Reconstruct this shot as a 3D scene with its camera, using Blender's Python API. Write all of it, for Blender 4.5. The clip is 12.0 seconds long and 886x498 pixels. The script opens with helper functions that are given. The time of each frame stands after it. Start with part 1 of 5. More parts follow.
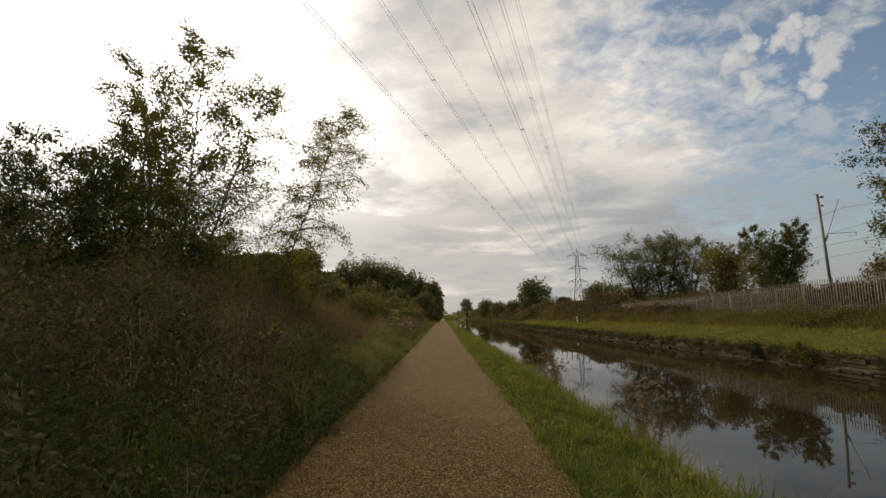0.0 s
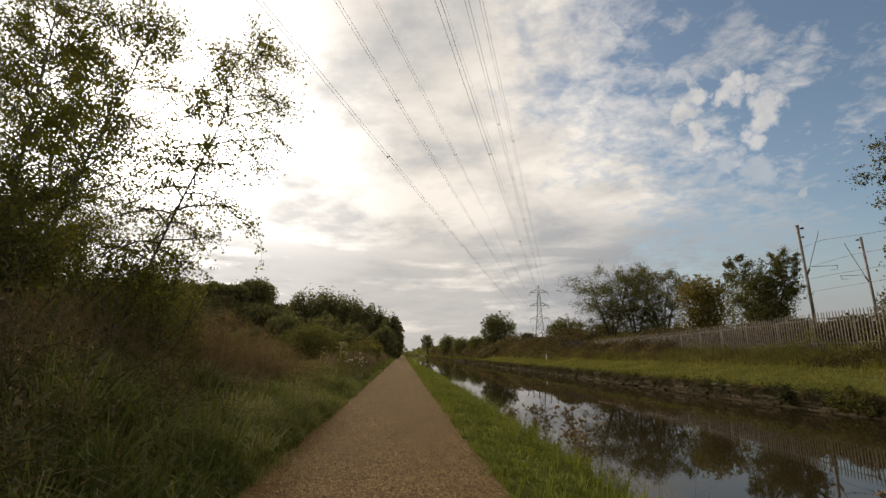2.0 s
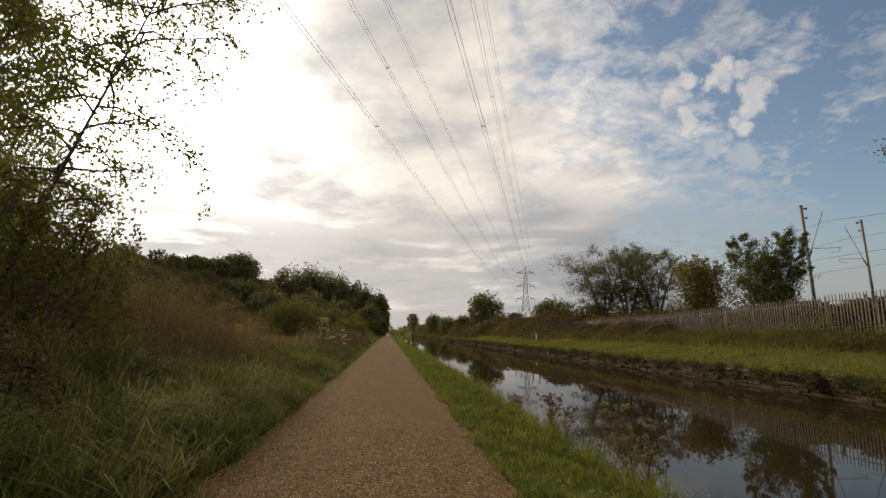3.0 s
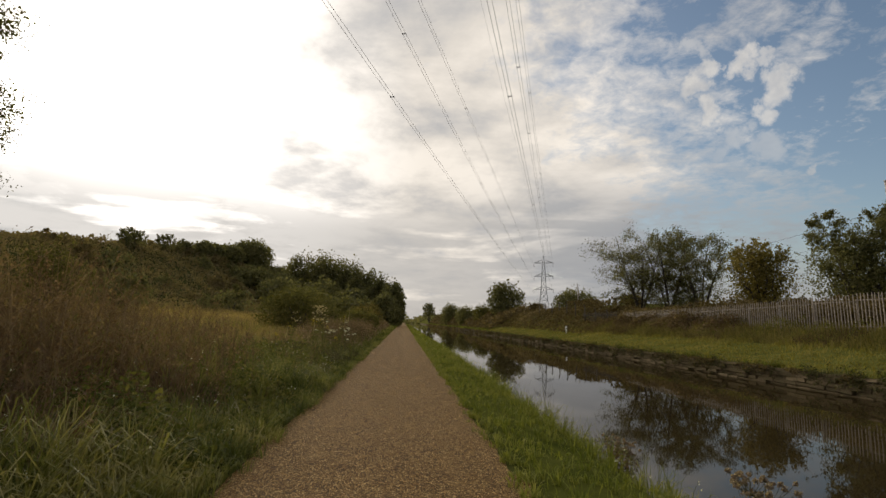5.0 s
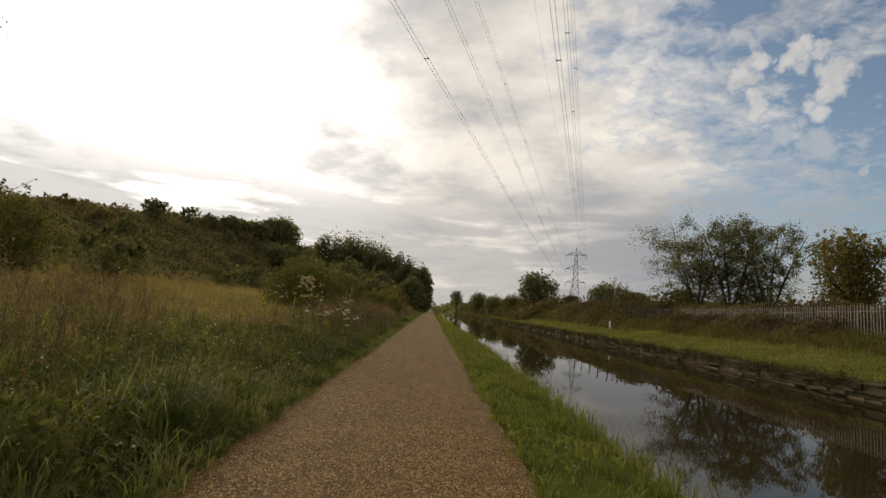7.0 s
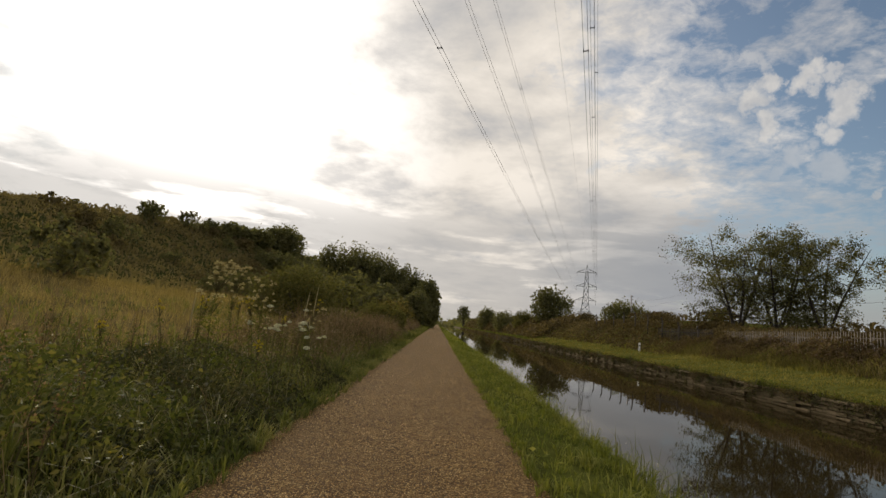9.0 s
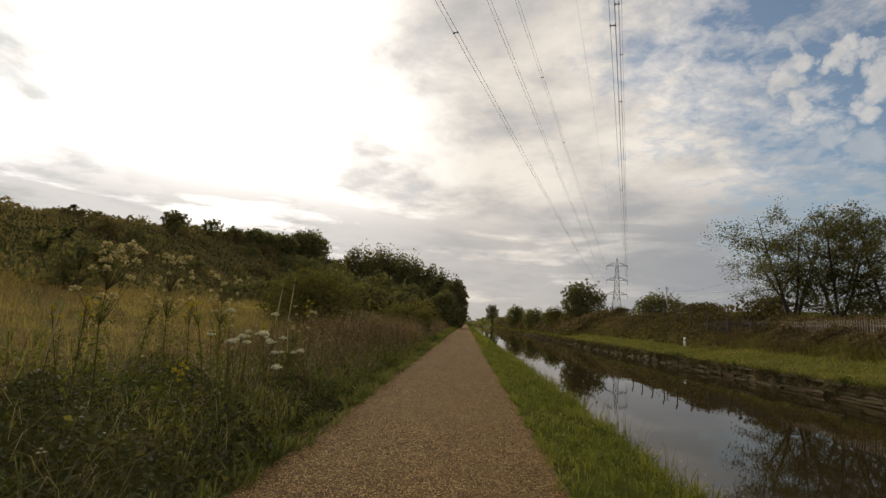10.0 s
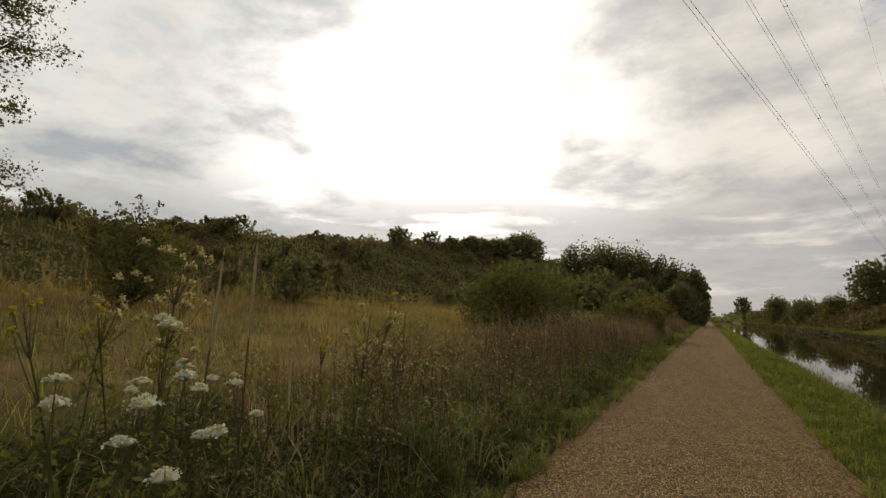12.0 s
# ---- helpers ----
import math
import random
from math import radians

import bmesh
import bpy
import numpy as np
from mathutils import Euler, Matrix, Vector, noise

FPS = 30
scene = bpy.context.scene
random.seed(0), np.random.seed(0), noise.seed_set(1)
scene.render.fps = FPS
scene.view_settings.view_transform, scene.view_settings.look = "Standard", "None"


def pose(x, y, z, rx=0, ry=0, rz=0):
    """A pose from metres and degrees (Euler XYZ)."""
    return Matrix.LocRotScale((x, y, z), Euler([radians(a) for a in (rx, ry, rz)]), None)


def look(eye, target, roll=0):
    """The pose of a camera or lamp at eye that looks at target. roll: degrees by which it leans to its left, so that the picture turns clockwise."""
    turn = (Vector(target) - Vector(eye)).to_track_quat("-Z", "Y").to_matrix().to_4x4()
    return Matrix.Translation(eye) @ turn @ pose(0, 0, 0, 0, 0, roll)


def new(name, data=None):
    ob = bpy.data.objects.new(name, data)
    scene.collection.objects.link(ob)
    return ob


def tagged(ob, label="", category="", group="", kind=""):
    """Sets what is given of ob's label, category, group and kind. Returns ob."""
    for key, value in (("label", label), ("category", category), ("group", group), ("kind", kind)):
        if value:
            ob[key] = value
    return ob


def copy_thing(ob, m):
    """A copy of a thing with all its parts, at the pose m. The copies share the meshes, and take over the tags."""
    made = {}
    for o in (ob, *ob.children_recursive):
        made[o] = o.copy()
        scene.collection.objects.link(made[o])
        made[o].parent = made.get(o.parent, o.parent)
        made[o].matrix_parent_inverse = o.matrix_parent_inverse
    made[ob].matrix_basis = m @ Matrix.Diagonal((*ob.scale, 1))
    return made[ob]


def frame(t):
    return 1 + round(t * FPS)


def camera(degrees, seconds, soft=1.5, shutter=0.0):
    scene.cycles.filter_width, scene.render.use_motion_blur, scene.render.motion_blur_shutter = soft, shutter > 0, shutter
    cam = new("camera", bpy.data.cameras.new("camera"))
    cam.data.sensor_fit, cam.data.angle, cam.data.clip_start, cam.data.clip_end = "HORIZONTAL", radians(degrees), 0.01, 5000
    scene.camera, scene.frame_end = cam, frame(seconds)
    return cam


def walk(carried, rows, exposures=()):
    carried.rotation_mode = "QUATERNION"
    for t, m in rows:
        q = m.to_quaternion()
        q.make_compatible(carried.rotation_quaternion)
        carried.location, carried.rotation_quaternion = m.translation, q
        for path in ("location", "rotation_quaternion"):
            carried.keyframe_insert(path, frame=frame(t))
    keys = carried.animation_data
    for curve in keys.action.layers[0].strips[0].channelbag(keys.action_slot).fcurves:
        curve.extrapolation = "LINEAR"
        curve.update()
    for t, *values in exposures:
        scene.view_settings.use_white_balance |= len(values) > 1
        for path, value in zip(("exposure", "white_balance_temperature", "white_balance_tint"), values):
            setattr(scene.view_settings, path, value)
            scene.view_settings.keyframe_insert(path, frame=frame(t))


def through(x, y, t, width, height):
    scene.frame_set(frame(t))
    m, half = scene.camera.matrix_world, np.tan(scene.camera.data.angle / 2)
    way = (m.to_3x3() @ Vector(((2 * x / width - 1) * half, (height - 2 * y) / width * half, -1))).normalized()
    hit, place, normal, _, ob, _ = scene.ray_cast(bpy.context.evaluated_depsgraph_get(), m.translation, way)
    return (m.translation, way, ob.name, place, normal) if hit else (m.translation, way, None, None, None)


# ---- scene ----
cam = camera(82.2, 12.0, soft=1.5)
# seconds, place, yaw, pitch, roll
PATH = [
    (0, -0.11, -0.04, 1.47, -0.17, 7.61, -0.65),
    (0.5, 0.02, 1.21, 1.41, 2.23, 6.69, 3.03),
    (1, -0.09, 2.54, 1.32, -4.54, 8.30, -0.94),
    (1.5, 0.15, 3.76, 1.39, 0.87, 10.75, 0.44),
    (2, -0.02, 5.05, 1.36, -4.55, 11.62, -0.27),
    (2.5, 0.10, 6.27, 1.53, -0.02, 9.62, 1.03),
    (3, -0.08, 7.50, 1.32, -6.04, 9.33, 0.57),
    (3.2, -0.03, 8.01, 1.31, -3.82, 8.36, 1.11),
    (4.8, -0.04, 12.57, 1.34, -1.86, 10.04, 0.80),
    (5, -0.08, 13.14, 1.46, -4.26, 8.17, 1.16),
    (5.5, -0.09, 14.57, 1.43, -2.98, 8.24, 2.04),
    (6, -0.05, 15.99, 1.39, -4.83, 7.94, 2.87),
    (6.5, 0.02, 17.30, 1.41, -1.55, 7.30, 3.31),
    (7, 0.09, 18.60, 1.37, -0.94, 6.70, 3.96),
    (7.2, 0.11, 19.13, 1.43, -3.58, 7.42, 2.74),
    (8.8, -0.04, 23.35, 1.41, 0.05, 7.36, 3.20),
    (9, -0.01, 23.87, 1.36, 0.09, 8.31, 5.31),
    (9.5, -0.01, 25.22, 1.34, -3.09, 8.65, 0.99),
    (10, 0.08, 26.39, 1.40, 3.01, 8.10, 3.36),
    (10.5, 0.06, 27.72, 1.43, -1.58, 8.50, 0.34),
    (11, 0.11, 28.88, 1.38, 7.34, 8.82, 1.52),
    (11.5, 0.12, 29.99, 1.46, 8.21, 7.75, 0.51),
    (12, -0.10, 30.97, 1.43, 27.54, 7.38, 0.94),
]
walk(cam, [(t, pose(x, y, z, 90 + p, 0, w) @ pose(0, 0, 0, 0, 0, r)) for t, x, y, z, w, p, r in PATH],
     [(0.0, 0.03, 6950, 11), (0.5, 0.05, 6950, 11), (1.5, 0.12, 6950, 11), (5.0, 0.06, 6950, 11), (10.0, 0.0, 6950, 11), (12.0, -0.06, 6950, 11)])
rng = np.random.default_rng(7)

# ---------------------------------------------------------------- sky and sun
SUN_AZ, SUN_EL = -28.5, 19.0


def direction(az, el):
    a, e = radians(az), radians(el)
    return Vector((math.sin(a) * math.cos(e), math.cos(a) * math.cos(e), math.sin(e)))


class Net:
    """Short hand for node trees."""

    def __init__(self, tree):
        self.tree = tree

    def add(self, kind):
        return self.tree.nodes.new(kind)

    def put(self, socket, value):
        if isinstance(value, bpy.types.NodeSocket):
            self.tree.links.new(value, socket)
        elif value is not None:
            socket.default_value = value

    def math(self, op, a, b=None, c=None, clamp=False):
        n = self.add("ShaderNodeMath")
        n.operation, n.use_clamp = op, clamp
        for s, v in zip(n.inputs, (a, b, c)):
            self.put(s, v)
        return n.outputs[0]

    def dot(self, a, b):
        n = self.add("ShaderNodeVectorMath")
        n.operation = "DOT_PRODUCT"
        self.put(n.inputs[0], a), self.put(n.inputs[1], b)
        return n.outputs["Value"]

    def remap(self, v, a, b, c=0.0, d=1.0, smooth=False):
        n = self.add("ShaderNodeMapRange")
        n.interpolation_type = "SMOOTHSTEP" if smooth else "LINEAR"
        for s, x in zip(n.inputs, (v, a, b, c, d)):
            self.put(s, x)
        return n.outputs[0]

    def mix(self, f, a, b, blend="MIX"):
        n = self.add("ShaderNodeMix")
        n.data_type, n.blend_type = "RGBA", blend
        self.put(n.inputs[0], f), self.put(n.inputs[6], a), self.put(n.inputs[7], b)
        return n.outputs[2]

    def noise(self, vec, scale, detail=5.0, rough=0.55, warp=0.0):
        n = self.add("ShaderNodeTexNoise")
        self.put(n.inputs["Vector"], vec)
        n.inputs["Scale"].default_value, n.inputs["Detail"].default_value = scale, detail
        n.inputs["Roughness"].default_value, n.inputs["Distortion"].default_value = rough, warp
        return n.outputs["Fac"]

    def ramp(self, f, *stops):
        n = self.add("ShaderNodeValToRGB")
        e = n.color_ramp.elements
        while len(e) < len(stops):
            e.new(0.5)
        for k, (p, col) in zip(e, stops):
            k.position, k.color = p, (*col, 1)
        self.put(n.inputs[0], f)
        return n.outputs[0]


def rgb(r, g, b):
    return (r, g, b, 1.0)


world = bpy.data.worlds.new("sky")
scene.world = world
world.use_nodes = True
world.node_tree.nodes.clear()
w = Net(world.node_tree)
way = w.add("ShaderNodeTexCoord").outputs["Generated"]
sky = w.add("ShaderNodeTexSky")
sky.sky_type, sky.sun_disc = "NISHITA", False
sky.sun_elevation, sky.sun_rotation = radians(SUN_EL), radians(SUN_AZ)
sky.air_density, sky.dust_density, sky.ozone_density = 1.0, 1.5, 2.0
split = w.add("ShaderNodeSeparateXYZ")
w.put(split.inputs[0], way)
lift = w.math("ADD", w.math("MAXIMUM", split.outputs[2], 0.0), 0.16)
flat = w.add("ShaderNodeCombineXYZ")
w.put(flat.inputs[0], w.math("DIVIDE", split.outputs[0], lift))
w.put(flat.inputs[1], w.math("DIVIDE", split.outputs[1], lift))
flat.inputs[2].default_value = 0.3
plane = flat.outputs[0]
near_sun = w.dot(way, tuple(direction(SUN_AZ, SUN_EL)))
wisp = w.noise(way, 7.0, 6, 0.6, 0.3)
edge = w.math("ADD", w.dot(way, (0.544, -0.474, 0.692)), w.remap(wisp, 0.3, 0.7, -0.06, 0.06))
clear = w.math("MULTIPLY", w.remap(edge, -0.03, 0.12, 0.0, 1.0, True), w.remap(w.dot(way, tuple(direction(40, 16))), 0.70, 0.93, 0.0, 1.0, True))
sheet = w.noise(plane, 1.5, 8, 0.6, 0.4)
fleece = w.noise(plane, 12.0, 6, 0.65, 0.3)
cover = w.math("ADD", w.remap(sheet, 0.28, 0.68, 0.0, 1.0), w.remap(fleece, 0.30, 0.72, -0.32, 0.42))
cover = w.math("ADD", cover, w.remap(near_sun, 0.55, 0.90, 0.0, 0.8, True))
cover = w.math("SUBTRACT", cover, w.math("MULTIPLY", clear, 0.52))
cover = w.math("ADD", cover, w.remap(edge, -0.02, -0.12, 0.0, 0.5, True))
# a cluster of small cumulus
curl = w.add("ShaderNodeTexNoise")
w.put(curl.inputs["Vector"], way)
curl.inputs["Scale"].default_value, curl.inputs["Detail"].default_value, curl.inputs["Roughness"].default_value = 22.0, 7.0, 0.60
swirl = w.add("ShaderNodeVectorMath")
swirl.operation = "MULTIPLY_ADD"
w.put(swirl.inputs[0], curl.outputs["Color"])
swirl.inputs[1].default_value, swirl.inputs[2].default_value = (0.11,) * 3, (-0.055,) * 3
bent = w.add("ShaderNodeVectorMath")
w.put(bent.inputs[0], way), w.put(bent.inputs[1], swirl.outputs[0])
unit = w.add("ShaderNodeVectorMath")
unit.operation = "NORMALIZE"
w.put(unit.inputs[0], bent.outputs[0])
heap = None
for az, el, wide, full in [(32.4, 24.0, 2.4, 1.0), (33.4, 25.7, 1.6, 0.9), (36.6, 25.3, 2.1, 0.95), (38.7, 25.0, 1.4, 0.7), (39.2, 22.5, 2.3, 0.9), (37.8, 20.5, 1.9, 0.8), (33.5, 20.9, 2.1, 0.95),
                           (41.7, 14.4, 1.2, 0.7), (35.1, 18.6, 2.2, 0.5), (38.2, 17.2, 2.2, 0.45), (34.2, 17.0, 1.7, 0.4), (35.9, 14.9, 1.8, 0.3), (32.4, 27.6, 1.6, 0.55)]:
    puff = w.remap(w.dot(unit.outputs[0], tuple(direction(az - 0.5, el))), math.cos(radians(wide * 0.80)), math.cos(radians(wide * 0.10)), 0.0, full, True)
    heap = puff if heap is None else w.math("MAXIMUM", heap, puff)
cover = w.math("MAXIMUM", cover, w.math("MULTIPLY", heap, 0.8), clamp=True)
up = split.outputs[2]
low = w.remap(up, 0.03, 0.20, 1.0, 0.0, True)
cover = w.math("MAXIMUM", cover, w.math("MULTIPLY", low, 0.9), clamp=True)
body = w.noise(plane, 2.3, 8, 0.58, 0.15)
cloud = w.ramp(body, (0.34, (0.52, 0.53, 0.55)), (0.47, (0.75, 0.725, 0.69)), (0.60, (0.94, 0.90, 0.845)))
cloud = w.mix(w.math("MULTIPLY", heap, 0.85), cloud, w.ramp(w.noise(way, 34.0, 5, 0.6), (0.35, (0.50, 0.515, 0.54)), (0.62, (0.76, 0.745, 0.715))))
glow = w.remap(near_sun, 0.87, 0.985, 0.0, 1.0, True)
tex = w.remap(body, 0.36, 0.56, 0.30, 1.0, True)
glow = w.math("MULTIPLY", glow, w.math("MAXIMUM", tex, w.remap(near_sun, 0.962, 0.992, 0.0, 1.0)))
cloud = w.mix(glow, cloud, rgb(1.42, 1.40, 1.38))
# long grey stratus over the horizon
lines = w.add("ShaderNodeMapping")
w.put(lines.inputs["Vector"], way)
lines.inputs["Scale"].default_value = (1.0, 1.0, 5.5)
strat = w.noise(lines.outputs[0], 3.2, 7, 0.55, 0.25)
bank = w.math("MULTIPLY", w.remap(up, 0.155, 0.275, 1.0, 0.0, True), w.remap(strat, 0.42, 0.52, 0.0, 1.0, True))
grey = w.mix(w.remap(near_sun, 0.75, 0.97), rgb(0.46, 0.462, 0.468), rgb(0.55, 0.552, 0.555))
cloud = w.mix(w.math("MULTIPLY", bank, 0.75), cloud, grey)
dim = w.math("MULTIPLY", w.remap(w.dot(way, tuple(direction(48, 8))), 0.72, 0.95, 0.0, 1.0, True), w.remap(up, 0.14, 0.34, 1.0, 0.0, True))
cloud = w.mix(w.math("MULTIPLY", dim, 0.9), cloud, rgb(0.31, 0.34, 0.385))
cool = w.math("MULTIPLY", w.remap(w.dot(way, tuple(direction(-62, 34))), 0.72, 0.96, 0.0, 1.0, True), w.remap(fleece, 0.35, 0.6, 1.0, 0.45))
cloud = w.mix(w.math("MULTIPLY", cool, w.math("SUBTRACT", 1.0, glow)), cloud, w.mix(1.0, cloud, rgb(0.84, 0.93, 0.99), "MULTIPLY"))
haze = w.remap(up, 0.0, 0.09, 1.0, 0.0, True)
cloud = w.mix(w.math("MULTIPLY", haze, 0.6), cloud, w.mix(dim, rgb(0.505, 0.495, 0.48), rgb(0.375, 0.385, 0.39)))
halo = w.math("MULTIPLY", w.remap(near_sun, 0.965, 1.0, 0.0, 2.5, True), w.remap(up, 0.21, 0.32, 0.0, 1.0, True))
blue = w.mix(1.0, sky.outputs[0], rgb(0.122, 0.122, 0.118), "MULTIPLY")
air = w.mix(cover, blue, cloud)
back = w.add("ShaderNodeBackground")
w.put(back.inputs[0], air)
w.put(back.inputs[1], w.math("ADD", 0.93, halo))
w.put(w.add("ShaderNodeOutputWorld").inputs[0], back.outputs[0])

sun_data = bpy.data.lights.new("sun", "SUN")
sun_data.energy, sun_data.angle, sun_data.color = 1.5, radians(12), (1.0, 0.93, 0.82)
sun = new("sun", sun_data)
sun.matrix_world = look(tuple(direction(SUN_AZ, SUN_EL) * 300), (0, 0, 0))

# ---------------------------------------------------------------- materials


def material(name):
    m = bpy.data.materials.new(name)
    m.use_nodes = True
    m.node_tree.nodes.clear()
    return m, Net(m.node_tree)


def finish(n, colour, rough=0.8, bump=None, depth=0.01, metal=0.0, spec=0.3, through_colour=None, through=0.0):
    p = n.add("ShaderNodeBsdfPrincipled")
    n.put(p.inputs["Base Color"], colour), n.put(p.inputs["Roughness"], rough)
    n.put(p.inputs["Metallic"], metal), n.put(p.inputs["Specular IOR Level"], spec)
    if bump is not None:
        b = n.add("ShaderNodeBump")
        b.inputs["Strength"].default_value, b.inputs["Distance"].default_value = 1.0, depth
        n.put(b.inputs["Height"], bump)
        n.put(p.inputs["Normal"], b.outputs[0])
    end = p.outputs[0]
    if through:
        t = n.add("ShaderNodeBsdfTranslucent")
        n.put(t.inputs[0], through_colour if through_colour is not None else colour)
        k = n.add("ShaderNodeMixShader")
        k.inputs[0].default_value = through
        n.put(k.inputs[1], end), n.put(k.inputs[2], t.outputs[0])
        end = k.outputs[0]
    n.put(n.add("ShaderNodeOutputMaterial").inputs[0], end)


def places(n):
    return n.add("ShaderNodeTexCoord").outputs["Object"]


def leafy(name, dark, mid, light, through=0.35, rough=0.7, patch=0.35, gloss=0.04, own=0.65, sway=(-0.15, 0.5)):
    """Leaves or blades: each takes its own tone, with slow patches over the stand."""
    m, n = material(name)
    island = n.add("ShaderNodeNewGeometry").outputs["Random Per Island"]
    slow = n.noise(places(n), patch, 3)
    tone = n.math("ADD", n.math("MULTIPLY", island, own), n.remap(slow, 0.3, 0.7, *sway), clamp=True)
    colour = n.ramp(tone, (0.0, dark), (0.5, mid), (1.0, light))
    warm = n.mix(1.0, colour, rgb(1.5, 1.45, 0.7), "MULTIPLY")
    finish(n, colour, rough, spec=gloss, through_colour=warm, through=through)
    return m


def plain(name, a, b, scale, rough=0.75, depth=0.004, metal=0.0, fine=40.0, spec=0.3):
    m, n = material(name)
    at = places(n)
    c = n.ramp(n.noise(at, scale, 6, 0.6), (0.3, a), (0.7, b))
    grain = n.noise(at, fine, 4)
    c = n.mix(0.35, c, n.ramp(grain, (0.3, tuple(v * 0.6 for v in a)), (0.7, tuple(min(1, v * 1.3) for v in b))))
    finish(n, c, rough, grain, depth, metal, spec)
    return m


GRASS = leafy("grass_blade", (0.078, 0.099, 0.021), (0.157, 0.172, 0.036), (0.27, 0.255, 0.080), patch=0.8)
GRASS_LEFT = leafy("rank_grass", (0.044, 0.057, 0.018), (0.125, 0.136, 0.040), (0.28, 0.25, 0.105), through=0.42, patch=1.1, own=0.5, sway=(-0.25, 0.75))
NETTLE = leafy("nettle_leaf", (0.038, 0.049, 0.016), (0.096, 0.105, 0.030), (0.21, 0.18, 0.064), through=0.42, patch=0.9, gloss=0.04)
MOWN = leafy("mown_grass", (0.112, 0.104, 0.027), (0.180, 0.162, 0.043), (0.27, 0.225, 0.078), patch=0.3)
HEDGE = leafy("hedge_leaf", (0.048, 0.037, 0.020), (0.100, 0.076, 0.039), (0.18, 0.132, 0.069), through=0.32, patch=0.12)
GOLDGRASS = leafy("golden_grass", (0.074, 0.068, 0.024), (0.135, 0.116, 0.042), (0.235, 0.19, 0.083), patch=0.35)
MEADOW = leafy("meadow_grass", (0.130, 0.101, 0.044), (0.245, 0.184, 0.080), (0.38, 0.285, 0.138), through=0.45, patch=0.15)
DRY = leafy("dry_weed", (0.076, 0.051, 0.037), (0.140, 0.097, 0.069), (0.24, 0.177, 0.124), through=0.42)
FARGRASS = leafy("bank_grass", (0.055, 0.075, 0.015), (0.115, 0.135, 0.028), (0.20, 0.17, 0.06), patch=0.25)
STRAW = leafy("bleached_straw", (0.12, 0.105, 0.070), (0.22, 0.20, 0.14), (0.36, 0.33, 0.25), through=0.4)
BRAMBLE = leafy("bramble_leaf", (0.036, 0.038, 0.020), (0.078, 0.077, 0.036), (0.165, 0.136, 0.072), through=0.28, rough=0.65, patch=1.0, gloss=0.05)
ELDER = leafy("elder_leaf", (0.058, 0.062, 0.024), (0.110, 0.109, 0.040), (0.19, 0.168, 0.068), through=0.55, patch=0.5)
WITHERED = leafy("withered_leaf", (0.090, 0.055, 0.038), (0.168, 0.108, 0.070), (0.29, 0.205, 0.135), through=0.45, rough=0.8, patch=0.6)
# Leaf colour kept extra dark: it paints in the shade beneath the umbels.
SHADED_DOCK = leafy("shaded_dock_leaf", (0.026, 0.030, 0.013), (0.058, 0.060, 0.024), (0.135, 0.118, 0.052), through=0.3, patch=1.0, gloss=0.10)
AGRIMONY = leafy("agrimony_seed", (0.26, 0.20, 0.10), (0.44, 0.37, 0.22), (0.66, 0.60, 0.46), through=0.4)
BIRCH = leafy("birch_leaf", (0.075, 0.085, 0.022), (0.140, 0.142, 0.034), (0.26, 0.22, 0.06), through=0.55)
WILLOW = leafy("willow_leaf", (0.058, 0.060, 0.030), (0.110, 0.108, 0.050), (0.20, 0.172, 0.085), through=0.45)
GOLDEN = leafy("golden_leaf", (0.072, 0.062, 0.024), (0.140, 0.114, 0.044), (0.235, 0.185, 0.075), through=0.5)
# Mostly distant leaves; colour lightened to stand in for haze.
DARKLEAF = leafy("dark_leaf", (0.074, 0.074, 0.039), (0.132, 0.128, 0.064), (0.20, 0.182, 0.088), through=0.45, rough=0.7, patch=0.12)
SCRUB = leafy("scrub_leaf", (0.060, 0.060, 0.022), (0.114, 0.109, 0.039), (0.19, 0.158, 0.062), through=0.42, rough=0.7, patch=0.10)
HILL = leafy("hill_growth", (0.096, 0.078, 0.044), (0.158, 0.126, 0.068), (0.205, 0.158, 0.086), through=0.45, patch=0.05)
SEED = leafy("seed_head", (0.10, 0.060, 0.040), (0.22, 0.15, 0.105), (0.42, 0.34, 0.27), through=0.3)
PINKSEED = leafy("willowherb_seed", (0.13, 0.090, 0.068), (0.27, 0.205, 0.165), (0.50, 0.44, 0.38), through=0.5)
WHITE = leafy("white_petal", (0.48, 0.47, 0.39), (0.64, 0.63, 0.53), (0.76, 0.75, 0.66), through=0.3)
YELLOW = leafy("yellow_petal", (0.26, 0.19, 0.02), (0.42, 0.33, 0.03), (0.58, 0.48, 0.06), through=0.3)
STALK = leafy("stalk", (0.050, 0.040, 0.020), (0.085, 0.075, 0.030), (0.16, 0.12, 0.06), through=0.1)
BARK = plain("bark", (0.030, 0.024, 0.019), (0.085, 0.070, 0.055), 3.0, 0.9, 0.01)
BIRCH_BARK = plain("birch_bark", (0.055, 0.048, 0.042), (0.20, 0.18, 0.16), 4.0, 0.8, 0.004, fine=25)
STEEL = plain("galvanised_steel", (0.135, 0.108, 0.082), (0.245, 0.202, 0.156), 1.5, 0.65, 0.001, 0.15, 60, 0.3)
PYLON_STEEL = plain("pylon_steel", (0.16, 0.165, 0.17), (0.26, 0.265, 0.27), 0.4, 0.6, 0.001, 0.6, 30, 0.5)
MASTSTEEL = plain("mast_steel", (0.20, 0.17, 0.15), (0.36, 0.33, 0.30), 0.8, 0.6, 0.001, 0.3, 40, 0.5)
